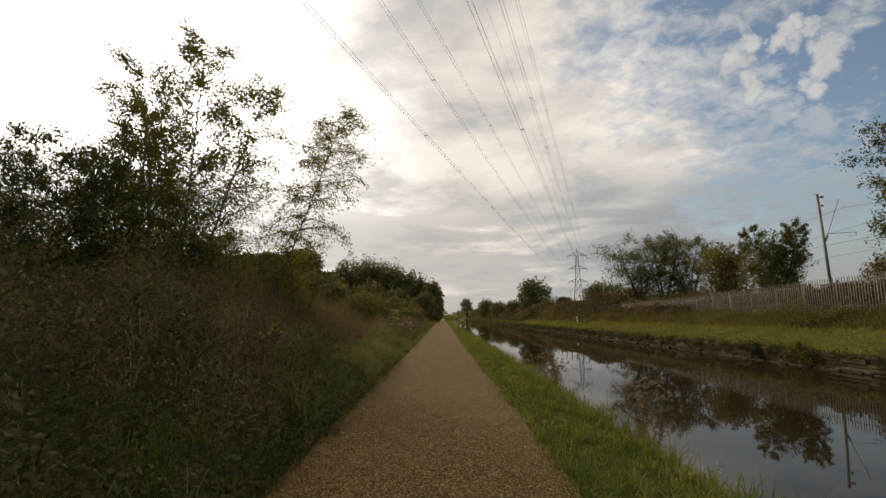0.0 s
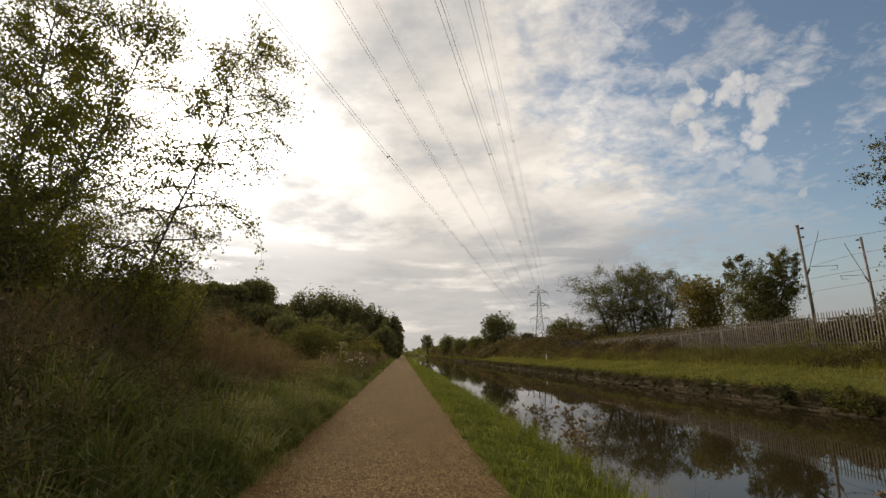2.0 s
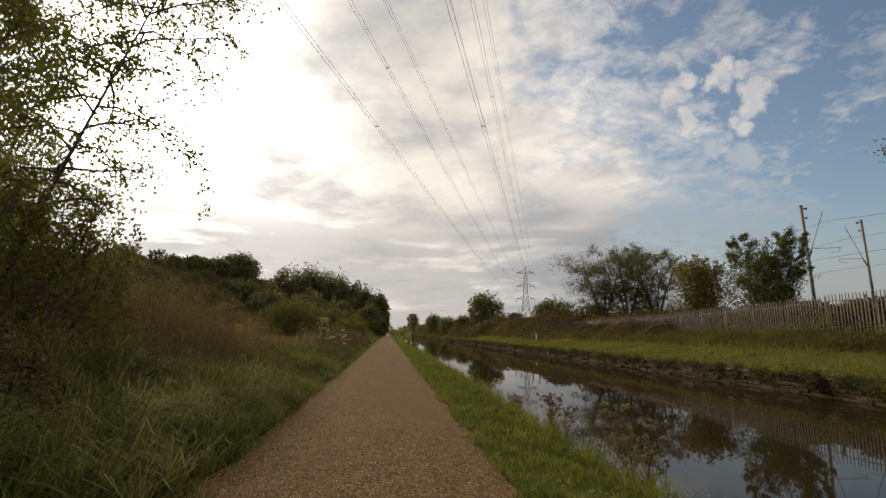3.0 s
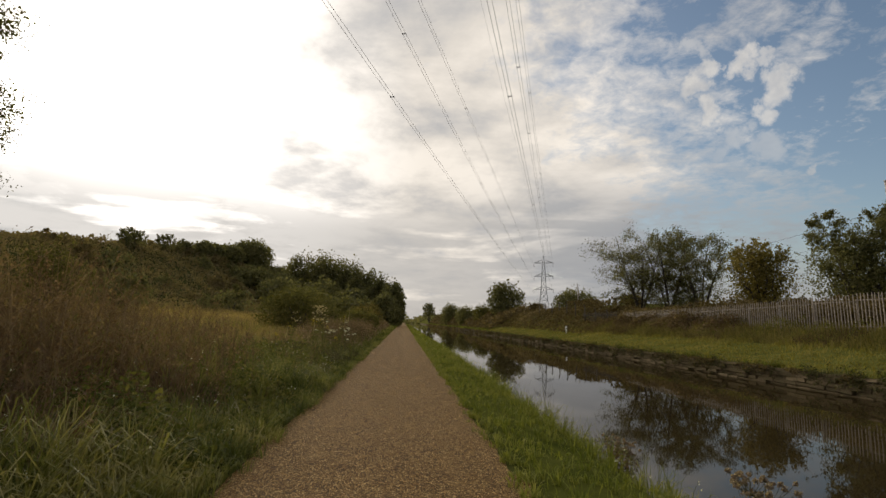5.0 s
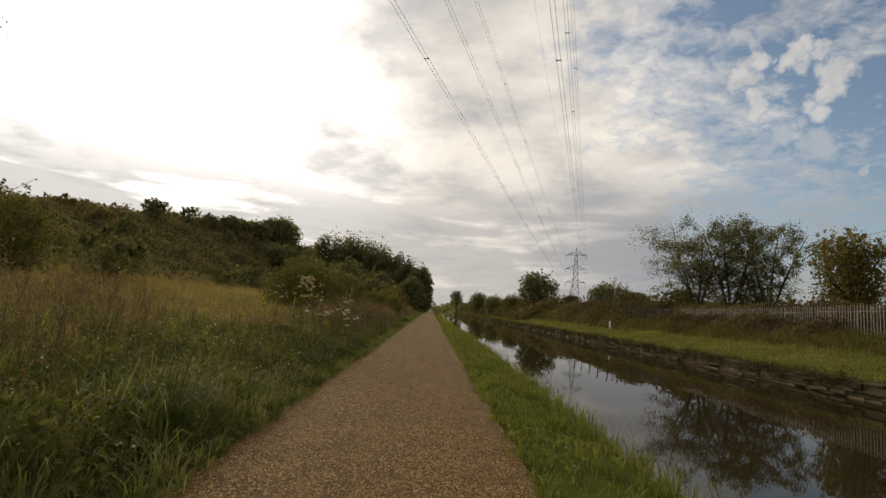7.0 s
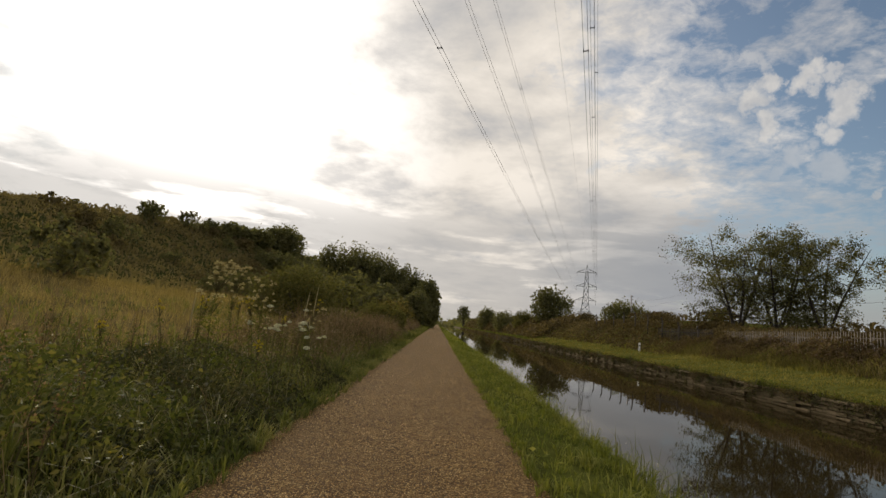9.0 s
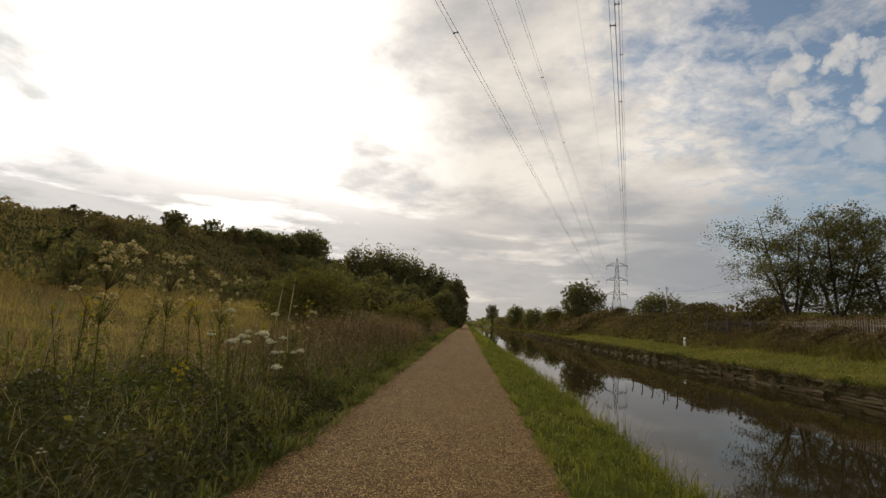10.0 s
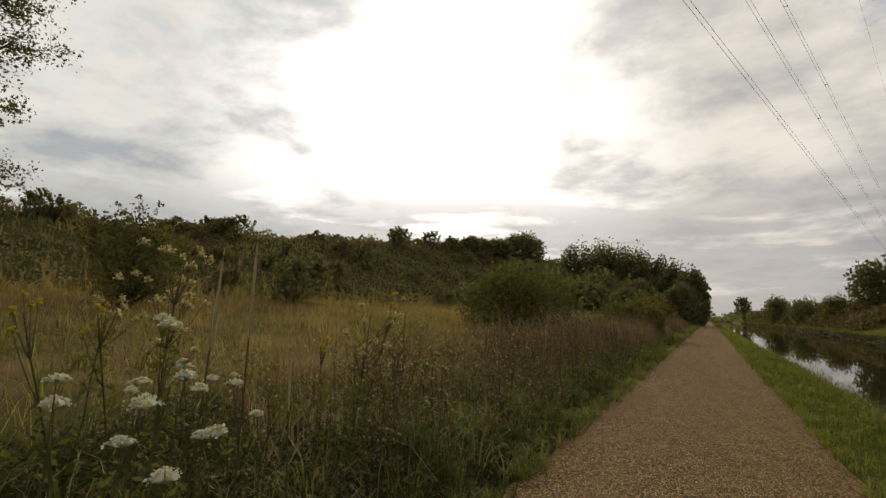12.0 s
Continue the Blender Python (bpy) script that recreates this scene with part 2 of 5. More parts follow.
CABLE = plain("cable_metal", (0.10, 0.10, 0.11), (0.17, 0.17, 0.18), 0.2, 0.5, 0.0005, 0.6, 30, 0.5)
GLASSY = plain("insulator_glaze", (0.05, 0.035, 0.03), (0.10, 0.07, 0.06), 2.0, 0.3, 0.001, 0.0, 20, 0.6)
WHITEPAINT = plain("white_paint", (0.60, 0.59, 0.55), (0.78, 0.77, 0.73), 5.0, 0.6, 0.001, 0.0, 60, 0.4)


def stone_material():
    m, n = material("wall_stone")
    at = places(n)
    own = n.add("ShaderNodeObjectInfo").outputs["Random"]
    isl = n.add("ShaderNodeNewGeometry").outputs["Random Per Island"]
    tone = n.math("FRACT", n.math("ADD", own, n.math("MULTIPLY", isl, 0.9)))
    c = n.ramp(tone, (0.0, (0.042, 0.031, 0.018)), (0.5, (0.104, 0.077, 0.046)), (1.0, (0.185, 0.140, 0.086)))
    spots = n.noise(at, 5.0, 6, 0.65)
    c = n.mix(n.remap(spots, 0.45, 0.65), c, rgb(0.045, 0.046, 0.018))
    grain = n.noise(at, 32.0, 4)
    c = n.mix(n.remap(grain, 0.35, 0.7, 0.0, 0.5), c, rgb(0.16, 0.125, 0.078))
    finish(n, c, 0.95, grain, 0.016, spec=0.03)
    return m


STONE = stone_material()


def soil_material():
    m, n = material("turf_and_soil")
    at = places(n)
    big, mid, fine = n.noise(at, 0.22, 4), n.noise(at, 2.2, 5), n.noise(at, 30.0, 3)
    c = n.ramp(mid, (0.3, (0.024, 0.030, 0.010)), (0.55, (0.048, 0.056, 0.016)), (0.75, (0.075, 0.066, 0.026)))
    c = n.mix(n.remap(big, 0.42, 0.62, 0.0, 0.6), c, rgb(0.10, 0.085, 0.032))
    c = n.mix(n.remap(fine, 0.4, 0.7, 0.0, 0.5), c, rgb(0.035, 0.030, 0.016))
    axis = n.add("ShaderNodeSeparateXYZ")
    n.put(axis.inputs[0], at)
    turf = n.ramp(mid, (0.3, (0.080, 0.085, 0.020)), (0.7, (0.150, 0.145, 0.036)))
    c = n.mix(n.remap(axis.outputs[0], 14.45, 14.9, 0.0, 0.8), c, turf)
    field = n.math("MULTIPLY", n.remap(axis.outputs[0], -5.2, -7.5), n.remap(axis.outputs[0], -28.0, -23.0))
    field = n.math("MULTIPLY", field, n.remap(axis.outputs[1], 17.0, 26.0))
    c = n.mix(n.math("MULTIPLY", field, 0.85), c, n.ramp(n.noise(at, 0.5, 5), (0.3, (0.090, 0.072, 0.032)), (0.5, (0.150, 0.112, 0.048)), (0.7, (0.215, 0.150, 0.066))))
    strip = n.math("MULTIPLY", n.remap(axis.outputs[0], 0.9, 1.3), n.remap(axis.outputs[0], 2.6, 3.2, 1.0, 0.0))
    c = n.mix(n.math("MULTIPLY", strip, 0.8), c, n.ramp(mid, (0.3, (0.045, 0.056, 0.010)), (0.7, (0.10, 0.105, 0.022))))
    finish(n, c, 0.95, n.math("ADD", mid, n.math("MULTIPLY", fine, 0.3)), 0.05, spec=0.0)
    return m


def gravel_material():
    m, n = material("bound_gravel")
    at = places(n)

    def cells(scale):
        v = n.add("ShaderNodeTexVoronoi")
        n.put(v.inputs["Vector"], at)
        v.inputs["Scale"].default_value = scale
        s = n.add("ShaderNodeSeparateColor")
        n.put(s.inputs[0], v.outputs["Color"])
        return v.outputs["Distance"], s.outputs[0]

    d1, c1 = cells(74.0)
    d2, c2 = cells(40.0)
    tone = n.math("ADD", n.math("MULTIPLY", c1, 0.65), n.math("MULTIPLY", c2, 0.35))
    c = n.ramp(tone, (0.18, (0.055, 0.029, 0.009)), (0.38, (0.300, 0.161, 0.044)), (0.60, (0.60, 0.340, 0.100)), (0.80, (0.93, 0.64, 0.26)))
    gaps = n.remap(d1, 0.25, 0.60, 0.0, 0.95)
    c = n.mix(gaps, c, rgb(0.065, 0.037, 0.014))
    slow = n.noise(at, 0.55, 5, 0.6)
    c = n.mix(n.remap(slow, 0.40, 0.66, 0.0, 0.30), c, rgb(0.145, 0.086, 0.032))
    wide = n.noise(at, 3.5, 4, 0.6)
    c = n.mix(n.remap(wide, 0.45, 0.75, 0.0, 0.22), c, rgb(0.38, 0.232, 0.092))
    h = n.math("SUBTRACT", n.math("MULTIPLY", wide, 0.5), n.math("ADD", d1, n.math("MULTIPLY", d2, 0.4)))
    finish(n, c, 0.9, h, 0.022, spec=0.12)
    return m


def water_material():
    m, n = material("canal_water")
    at = places(n)
    stretch = n.add("ShaderNodeMapping")
    n.put(stretch.inputs["Vector"], at)
    stretch.inputs["Scale"].default_value = (1.0, 0.45, 1.0)
    slow, fine = n.noise(stretch.outputs[0], 0.8, 2), n.noise(stretch.outputs[0], 5.0, 3)
    h = n.math("ADD", slow, n.math("MULTIPLY", fine, 0.08))
    murk = n.ramp(n.noise(at, 0.15, 3), (0.3, (0.022, 0.015, 0.006)), (0.7, (0.033, 0.024, 0.010)))
    finish(n, murk, 0.02, h, 0.003, spec=0.10)
    return m


SOIL, GRAVEL, WATER = soil_material(), gravel_material(), water_material()

# ---------------------------------------------------------------- builders


def fast_mesh(name, verts, faces, mat, smooth=False):
    """A mesh from arrays: verts n x 3, faces m x k."""
    verts, faces = np.asarray(verts, np.float32), np.asarray(faces, np.int32)
    me = bpy.data.meshes.new(name)
    k = faces.shape[1]
    me.vertices.add(len(verts)), me.loops.add(faces.size), me.polygons.add(len(faces))
    me.vertices.foreach_set("co", verts.ravel())
    me.loops.foreach_set("vertex_index", faces.ravel())
    me.polygons.foreach_set("loop_start", np.arange(len(faces), dtype=np.int32) * k)
    if smooth:
        me.polygons.foreach_set("use_smooth", np.ones(len(faces), bool))
    me.update(calc_edges=True)
    me.materials.append(mat)
    return me


def part(name, me, parent, label=""):
    ob = new(name, me)
    ob.parent = parent
    return tagged(ob, label) if label else ob


def empty(name, x, y, z, label, category, group="", kind=""):
    ob = new(name)
    ob.location = (x, y, z)
    ob.empty_display_size = 0.2
    return tagged(ob, label, category, group, kind)


def stack(*pieces):
    """Joins (verts, faces) pieces with the same face size."""
    vs, fs, at = [], [], 0
    for v, f in pieces:
        vs.append(v), fs.append(np.asarray(f) + at)
        at += len(v)
    return np.concatenate(vs), np.concatenate(fs)


def tube(points, radii, sides=6):
    """A tapered tube of quads along points."""
    points = np.asarray(points, float)
    radii = np.broadcast_to(radii, (len(points),))
    along = np.gradient(points, axis=0)
    along /= np.linalg.norm(along, axis=1)[:, None] + 1e-9
    ref = np.where(np.abs(along[:, 2:3]) > 0.9, [[1.0, 0, 0]], [[0, 0, 1.0]])
    u = np.cross(along, ref)
    u /= np.linalg.norm(u, axis=1)[:, None] + 1e-9
    v = np.cross(along, u)
    a = np.arange(sides) * 2 * np.pi / sides
    ring = points[:, None] + radii[:, None, None] * (np.cos(a)[None, :, None] * u[:, None] + np.sin(a)[None, :, None] * v[:, None])
    n, i, j = len(points), np.arange(len(points) - 1)[:, None], np.arange(sides)[None]
    k = (j + 1) % sides
    f = np.stack([i * sides + j, i * sides + k, (i + 1) * sides + k, (i + 1) * sides + j], -1).reshape(-1, 4)
    return ring.reshape(-1, 3), f


def box(cx, cy, cz, sx, sy, sz):
    s = np.array([[x, y, z] for z in (-1, 1) for y in (-1, 1) for x in (-1, 1)]) * [sx / 2, sy / 2, sz / 2] + [cx, cy, cz]
    return s, np.array([[0, 2, 3, 1], [4, 5, 7, 6], [0, 1, 5, 4], [1, 3, 7, 5], [3, 2, 6, 7], [2, 0, 4, 6]])


def blades(at, height, width, lean=0.45, r=None):
    """Grass blades of three triangles, bent over by their own weight."""
    r = r or rng
    n = len(at)
    height, width = np.broadcast_to(height, n), np.broadcast_to(width, n)
    a, b = r.uniform(0, 2 * np.pi, n), r.uniform(0, 2 * np.pi, n)
    side = np.stack([np.cos(a), np.sin(a), 0 * a], 1) * width[:, None] / 2
    fall = np.stack([np.cos(b), np.sin(b), 0 * b], 1) * (height * lean * r.uniform(0.2, 1.4, n))[:, None]
    up = np.stack([0 * a, 0 * a, height], 1)
    mid, tip = at + up * 0.58 + fall * 0.3, at + up * r.uniform(0.75, 1.0, n)[:, None] + fall
    v = np.stack([at - side, at + side, mid - side * 0.8, mid + side * 0.8, tip], 1).reshape(-1, 3)
    base = np.arange(n)[:, None, None] * 5
    f = (base + np.array([[0, 1, 3], [0, 3, 2], [2, 3, 4]])[None]).reshape(-1, 3)
    return v, f


def tussocks(x, y, z, height, per, width, spread, r):
    """Tufts of arching blades that fall outwards from a common foot."""
    n = len(x) * per
    k = np.repeat(np.arange(len(x)), per)
    a = r.uniform(0, 2 * np.pi, n)
    out = np.stack([np.cos(a), np.sin(a), 0 * a], 1)
    foot = np.stack([x, y, z], 1)[k] + out * (r.uniform(0, 1, n) * spread * 0.4)[:, None]
    h = np.asarray(height)[k] * r.uniform(0.55, 1.25, n)
    reach = h * r.uniform(0.15, 1.25, n)
    wd = np.broadcast_to(width, n) * r.uniform(0.6, 1.3, n)
    b = a + np.pi / 2 + r.normal(0, 0.5, n)
    side = np.stack([np.cos(b), np.sin(b), 0 * b], 1) * wd[:, None] / 2
    up = np.array([0, 0, 1.0])
    drop = reach / (h + 1e-6)
    p1 = foot + out * (reach * 0.22)[:, None] + up * (h * 0.50)[:, None]
    p2 = foot + out * (reach * 0.60)[:, None] + up * (h * (0.86 - 0.10 * drop))[:, None]
    p3 = foot + out * reach[:, None] + up * (h * (1.0 - 0.42 * drop))[:, None]
    v = np.stack([foot - side, foot + side, p1 - side, p1 + side, p2 - side * 0.75, p2 + side * 0.75, p3], 1).reshape(-1, 3)
    f = (np.arange(n)[:, None, None] * 7 + np.array([[0, 1, 3], [0, 3, 2], [2, 3, 5], [2, 5, 4], [4, 5, 6]])[None]).reshape(-1, 3)
    return v, f


def leaves(at, size, aspect=0.6, flat=0.0, r=None):
    """Small folded leaves, one quad each, turned at random; flat > 0 keeps them more level."""
    r = r or rng
    n = len(at)
    size = np.broadcast_to(size, n)
    d = r.normal(size=(n, 3))
    d[:, 2] *= 1 - flat
    d /= np.linalg.norm(d, axis=1)[:, None]
    e = r.normal(size=(n, 3))
    e[:, 2] *= 1 - flat
    e -= (e * d).sum(1)[:, None] * d
    e /= np.linalg.norm(e, axis=1)[:, None] + 1e-9
    d, e = d * size[:, None], e * (size * aspect / 2)[:, None]
    fold = np.cross(d, e) * 0.5 / (size[:, None] + 1e-9)
    v = np.stack([at - d / 2, at - d * 0.05 + e + fold, at + d / 2, at - d * 0.05 - e + fold], 1).reshape(-1, 3)
    return v, np.arange(4 * n).reshape(-1, 4)


def wobble(x, y, scale, seed=0.0):
    """A smooth waving in -1 to 1, cheap to work out for arrays."""
    x, y = np.asarray(x) * scale + seed, np.asarray(y) * scale + seed * 1.7
    return (np.sin(x * 1.3 + 1.7 * np.sin(y * 0.9)) + np.sin(y * 1.7 + 1.3 * np.sin(x * 1.1 + 2)) + np.sin((x + y) * 2.3 + 1)) / 3


# ---------------------------------------------------------------- ground
WATER_Z, WALL_X, WALL_TOP = -0.64, 14.4, -0.02
PATH_L, PATH_R = -1.60, 1.05


def ground(x, y):
    """Height of the land."""
    x, y = np.broadcast_arrays(np.asarray(x, float), np.asarray(y, float))
    ridge = np.interp(y, [-80, 20, 60, 85, 115, 140, 200, 300, 600], [8.2, 8.6, 9.8, 11.7, 15.2, 18, 22, 22, 9])
    z = np.interp(-x, [2, 3, 8, 22], [0, 0.05, 0.45, 1.9])
    hill = np.clip((-22 - x) / 33, 0, 1)
    z = z + (ridge - 1.9) * (hill * hill * (3 - 2 * hill)) * np.where(x < -22, 1, 0)
    z = np.where(x < -60, z - np.clip((-60 - x) * 0.05, 0, 8), z)
    taper = np.clip((y - 70) / 40, 0, 1) * np.clip((-3 - x) / 12, 0, 1)
    z = z + taper * 1.2 * np.where(x > -22, 1, 0) + taper * 1.2 * np.where(x <= -22, 1 - hill, 0)
    right = np.interp(x, [1.0, 1.6, 2.35, 2.9, 3.4, 3.9, 6, 14.1, 14.41, 14.44, 16.5, 18.5, 20.5, 22, 25, 30, 60, 120], [0, -0.03, -0.18, -0.52, -0.9, -1.4, -2.1, -2.1, -2.1, WALL_TOP, 0.15, 0.45, 0.85, 1.15, 2.0, 3.0, 3.4, 3.4])
    z = np.where(x > 1.0, right, z)
    rise = np.clip((y - 67) / 12, 0, 1) * np.interp(x, [16, 18.5, 21.5, 30], [0, 0.1, 1.5, 1.4])
    z = z + np.where(x > 16, rise, 0)
    rough = np.where((x < PATH_L - 0.1) | (x > 14.7), 0.08, np.where((x > 1.2) & (x < 3.3), 0.035, 0.0))
    return z + rough * wobble(x, y, 1.1) + np.where(x < -10, 0.25 * wobble(x, y, 0.17), 0)


gx = np.concatenate([[-900, -500, -300, -200, -150, -120], np.arange(-100, -24, 3.0), np.arange(-24, -6, 1.0), np.arange(-6, -1.8, 0.3), [-1.7, -1.0, 0, 0.7, 1.0], np.arange(1.2, 4.2, 0.2), [5, 6, 9, 14.1, 14.41, 14.44], np.arange(14.8, 30, 0.6), np.arange(31, 60, 3), [70, 90, 120, 200, 400, 900]])
gy = np.concatenate([[-300, -150, -80, -50, -30], np.arange(-20, 75, 0.5), np.arange(75, 160, 2.0), np.arange(160, 420, 10.0), [450, 600, 900, 1500, 3000]])
X, Y = np.meshgrid(gx, gy)
V = np.stack([X, Y, ground(X, Y)], -1).reshape(-1, 3)
nx, ny = len(gx), len(gy)
I, J = np.meshgrid(np.arange(nx - 1), np.arange(ny - 1))
F = np.stack([J * nx + I, J * nx + I + 1, (J + 1) * nx + I + 1, (J + 1) * nx + I], -1).reshape(-1, 4)
tagged(new("ground", fast_mesh("ground", V, F, SOIL, True)), "rough turf and earth, canal banks rising to a hill", "ground", kind="structure")

# towpath: a slightly crowned sheet with ragged edges
py = np.concatenate([np.arange(-25, 75, 0.25), np.arange(75, 420, 4.0)])
across = np.linspace(0, 1, 11)
PX = (PATH_L - 0.20 + 0.035 * wobble(py, 0 * py, 1.9) + 0.02 * wobble(py, 0 * py, 6.1))[:, None] * (1 - across) + (PATH_R + 0.14 + 0.035 * wobble(py, 0 * py, 2.3, 4.0) + 0.02 * wobble(py, 0 * py, 7.3))[:, None] * across
PZ = 0.012 + 0.030 * np.sin(np.pi * across)[None] + 0.006 * wobble(PX, py[:, None] + 0 * PX, 1.6, 2.0)
PZ[:, [0, -1]] = -0.02
V = np.stack([PX, py[:, None] + 0 * PX, PZ], -1).reshape(-1, 3)
I, J = np.meshgrid(np.arange(10), np.arange(len(py) - 1))
F = np.stack([J * 11 + I, J * 11 + I + 1, (J + 1) * 11 + I + 1, (J + 1) * 11 + I], -1).reshape(-1, 4)
tagged(new("towpath", fast_mesh("towpath", V, F, GRAVEL, True)), "beige bound gravel towpath running straight ahead", "path", kind="structure")

wy = np.concatenate([[-300, -100], np.arange(-40, 200, 20.0), [300, 420, 600]])
V = np.array([[x, y, WATER_Z] for y in wy for x in (2.8, 8.0, WALL_X + 0.02)])
F = np.array([[3 * j + i, 3 * j + i + 1, 3 * j + i + 4, 3 * j + i + 3] for j in range(len(wy) - 1) for i in range(2)])
tagged(new("canal_water", fast_mesh("canal_water", V, F, WATER)), "still dark brown canal water mirroring the sky", "water", kind="structure")

# ---------------------------------------------------------------- trees and bushes


def limb(start, way, length, r0, r1, bend, r, steps=6, droop=0.0):
    p, d, pts = np.array(start, float), np.array(way, float), []
    d /= np.linalg.norm(d)
    for _ in range(steps + 1):
        pts.append(p.copy())
        d = d + r.normal(size=3) * bend
        d[2] -= droop
        d /= np.linalg.norm(d)
        p = p + d * length / steps
    return np.array(pts), np.linspace(r0, r1, steps + 1)


def ball(n, r):
    v = r.normal(size=(n, 3))
    return v / np.linalg.norm(v, axis=1)[:, None] * r.uniform(0, 1, n)[:, None] ** 0.5


def tree(name, x, y, height, spread, leaf_mat, bark_mat, label, category="tree", seed=1, stems=1, lean=(0, 0), limbs=16, twigs=7, per_twig=26,
         leaf=0.07, first=0.25, droop=0.02, up=0.7, base_z=None, puff=0.28, trunk_r=None, shape=0.55, group="", wander=0.05, whips=()):
    """Stems, limbs and twigs as tapered tubes, and leaves round the twigs."""
    r = np.random.default_rng(seed)
    z = float(ground(x, y)) - 0.05 if base_z is None else base_z
    wood, spots = [], []
    for s in range(stems):
        a = 2 * np.pi * s / stems + r.uniform(0, 1)
        out = 0.0 if stems == 1 else 0.35
        way = (lean[0] + out * math.cos(a), lean[1] + out * math.sin(a), 1.0)
        h = height * (1 if s == 0 else r.uniform(0.75, 0.98))
        tr = trunk_r or 0.016 * height
        pts, rad = limb((0.12 * math.cos(a) * (stems > 1), 0.12 * math.sin(a) * (stems > 1), 0), way, h * math.sqrt(1 + way[0] ** 2 + way[1] ** 2) * 0.98, tr, tr * 0.12, wander, r, 10)
        pts[:, 2] *= h / max(pts[-1, 2], 0.1)
        wood.append(tube(pts, rad, 7))
        count = max(4, limbs // stems)
        for k in range(count):
            f = first + (0.97 - first) * (k + r.uniform(0, 0.8)) / count
            i = min(int(f * 10), 9)
            p = pts[i] + (pts[i + 1] - pts[i]) * (f * 10 - i)
            a2 = k * 2.4 + r.uniform(-0.5, 0.5)
            prof = math.sin(math.pi * min(1.0, (f - first) / (1 - first) * 0.85 + 0.12)) ** shape
            ln = spread * prof * r.uniform(0.75, 1.15)
            lp, lr = limb(p, (math.cos(a2), math.sin(a2), up * r.uniform(0.4, 1.3)), ln, tr * 0.42 * (1 - f) + 0.012, 0.006, 0.14, r, 6, droop)
            wood.append(tube(lp, lr, 5))
            for q in range(twigs):
                g = 0.25 + 0.75 * (q + r.uniform(0, 1)) / twigs
                j = min(int(g * 6), 5)
                p2 = lp[j] + (lp[j + 1] - lp[j]) * (g * 6 - j)
                dw = r.normal(size=3) + np.array([math.cos(a2), math.sin(a2), 0.3])
                tl = spread * r.uniform(0.14, 0.34)
                tp, trr = limb(p2, dw, tl, 0.010, 0.003, 0.2, r, 3, droop * 3)
                wood.append(tube(tp[[0, 3]], trr[[0, 3]], 3))
                u = r.uniform(0.1, 1.0, per_twig)
                k3 = np.minimum((u * 3).astype(int), 2)
                spots.append(tp[k3] + (tp[k3 + 1] - tp[k3]) * (u * 3 - k3)[:, None] + ball(per_twig, r) * puff * 2.0 * tl)
    for f, knee, tip in whips:
        p = pts[int(f * 10)]
        u = np.linspace(0, 1, 9)[:, None]
        lp = p + 2 * u * (1 - u) * np.array(knee) + u * u * np.array(tip)
        wood.append(tube(lp, np.linspace(0.010, 0.002, 9), 4))
        spots.append(lp[2:].repeat(18, 0) + r.normal(0, 0.06, (126, 3)))
    ob = empty(name, x, y, z, label, category, group)
    part("trunk", fast_mesh("trunk", *stack(*wood), bark_mat, True), ob)
    spots = np.concatenate(spots)
    spots[:, 2] = np.maximum(spots[:, 2], 0.05)
    part("crown", fast_mesh("crown", *leaves(spots, leaf * r.uniform(0.6, 1.35, len(spots)), 0.62, r=r), leaf_mat), ob)
    return ob


def bush(name, x, y, height, wide, deep, leaf_mat, label, category="bush", seed=1, lobes=9, count=2600, leaf=0.22, low=0.0, group="", base_z=None, spike=0.75):
    """A leafy mass of uneven lobes on short stems."""
    r = np.random.default_rng(seed)
    z = float(ground(x, y)) - 0.08 if base_z is None else base_z
    wood, spots = [], []
    for k in range(lobes):
        a, d = r.uniform(0, 2 * np.pi), math.sqrt(r.uniform(0, 1)) * 0.68
        c = np.array([wide / 2 * d * math.cos(a), deep / 2 * d * math.sin(a), 0])
        top = height * (1 - 0.50 * d * d) * r.uniform(0.82, 1.02)
        rad = np.array([wide * 0.24, deep * 0.24, top * (0.40 if low else 0.5)]) * r.uniform(0.85, 1.2)
        c[2] = top - rad[2]
        n = count // lobes
        v = r.normal(size=(n, 3))
        v /= np.linalg.norm(v, axis=1)[:, None]
        bump = 1 + 0.22 * np.sin(v[:, 0] * 7 + k) * np.sin(v[:, 1] * 6 + 2 * k) * np.sin(v[:, 2] * 8)
        v *= (r.uniform(0.35, 1.0, n) ** 0.4 * bump * r.normal(1, 0.035, n))[:, None]
        spots.append(c + v * rad)
        pts, rr = limb((c[0] * 0.08, c[1] * 0.08, 0), c - np.array([c[0] * 0.08, c[1] * 0.08, 0]) + 1e-3, max(0.4, c[2] + rad[2] * 0.4), 0.02 + 0.012 * height, 0.012, 0.08, r, 5)
        wood.append(tube(pts, rr, 5))
        for _ in range(3 if spike > 0.2 else 0):
            tip = np.array([r.normal(0, 0.4), r.normal(0, 0.4), 1.0])
            tp, t3 = limb(pts[-1], tip, rad[2] * spike, 0.014, 0.004, 0.15, r, 4)
            wood.append(tube(tp, t3, 3))
            spots.append(tp[2:].repeat(10, 0) + r.normal(size=(30, 3)) * 0.06 * height / 4)
    spots = np.concatenate(spots)
    spots = spots[spots[:, 2] > low * height + 0.02]
    ob = empty(name, x, y, z, label, category, group)
    part("stem", fast_mesh("stem", *stack(*wood), BARK, True), ob)
    part("foliage", fast_mesh("foliage", *leaves(spots, leaf * r.uniform(0.6, 1.4, len(spots)), 0.65, r=r), leaf_mat), ob)
    return ob


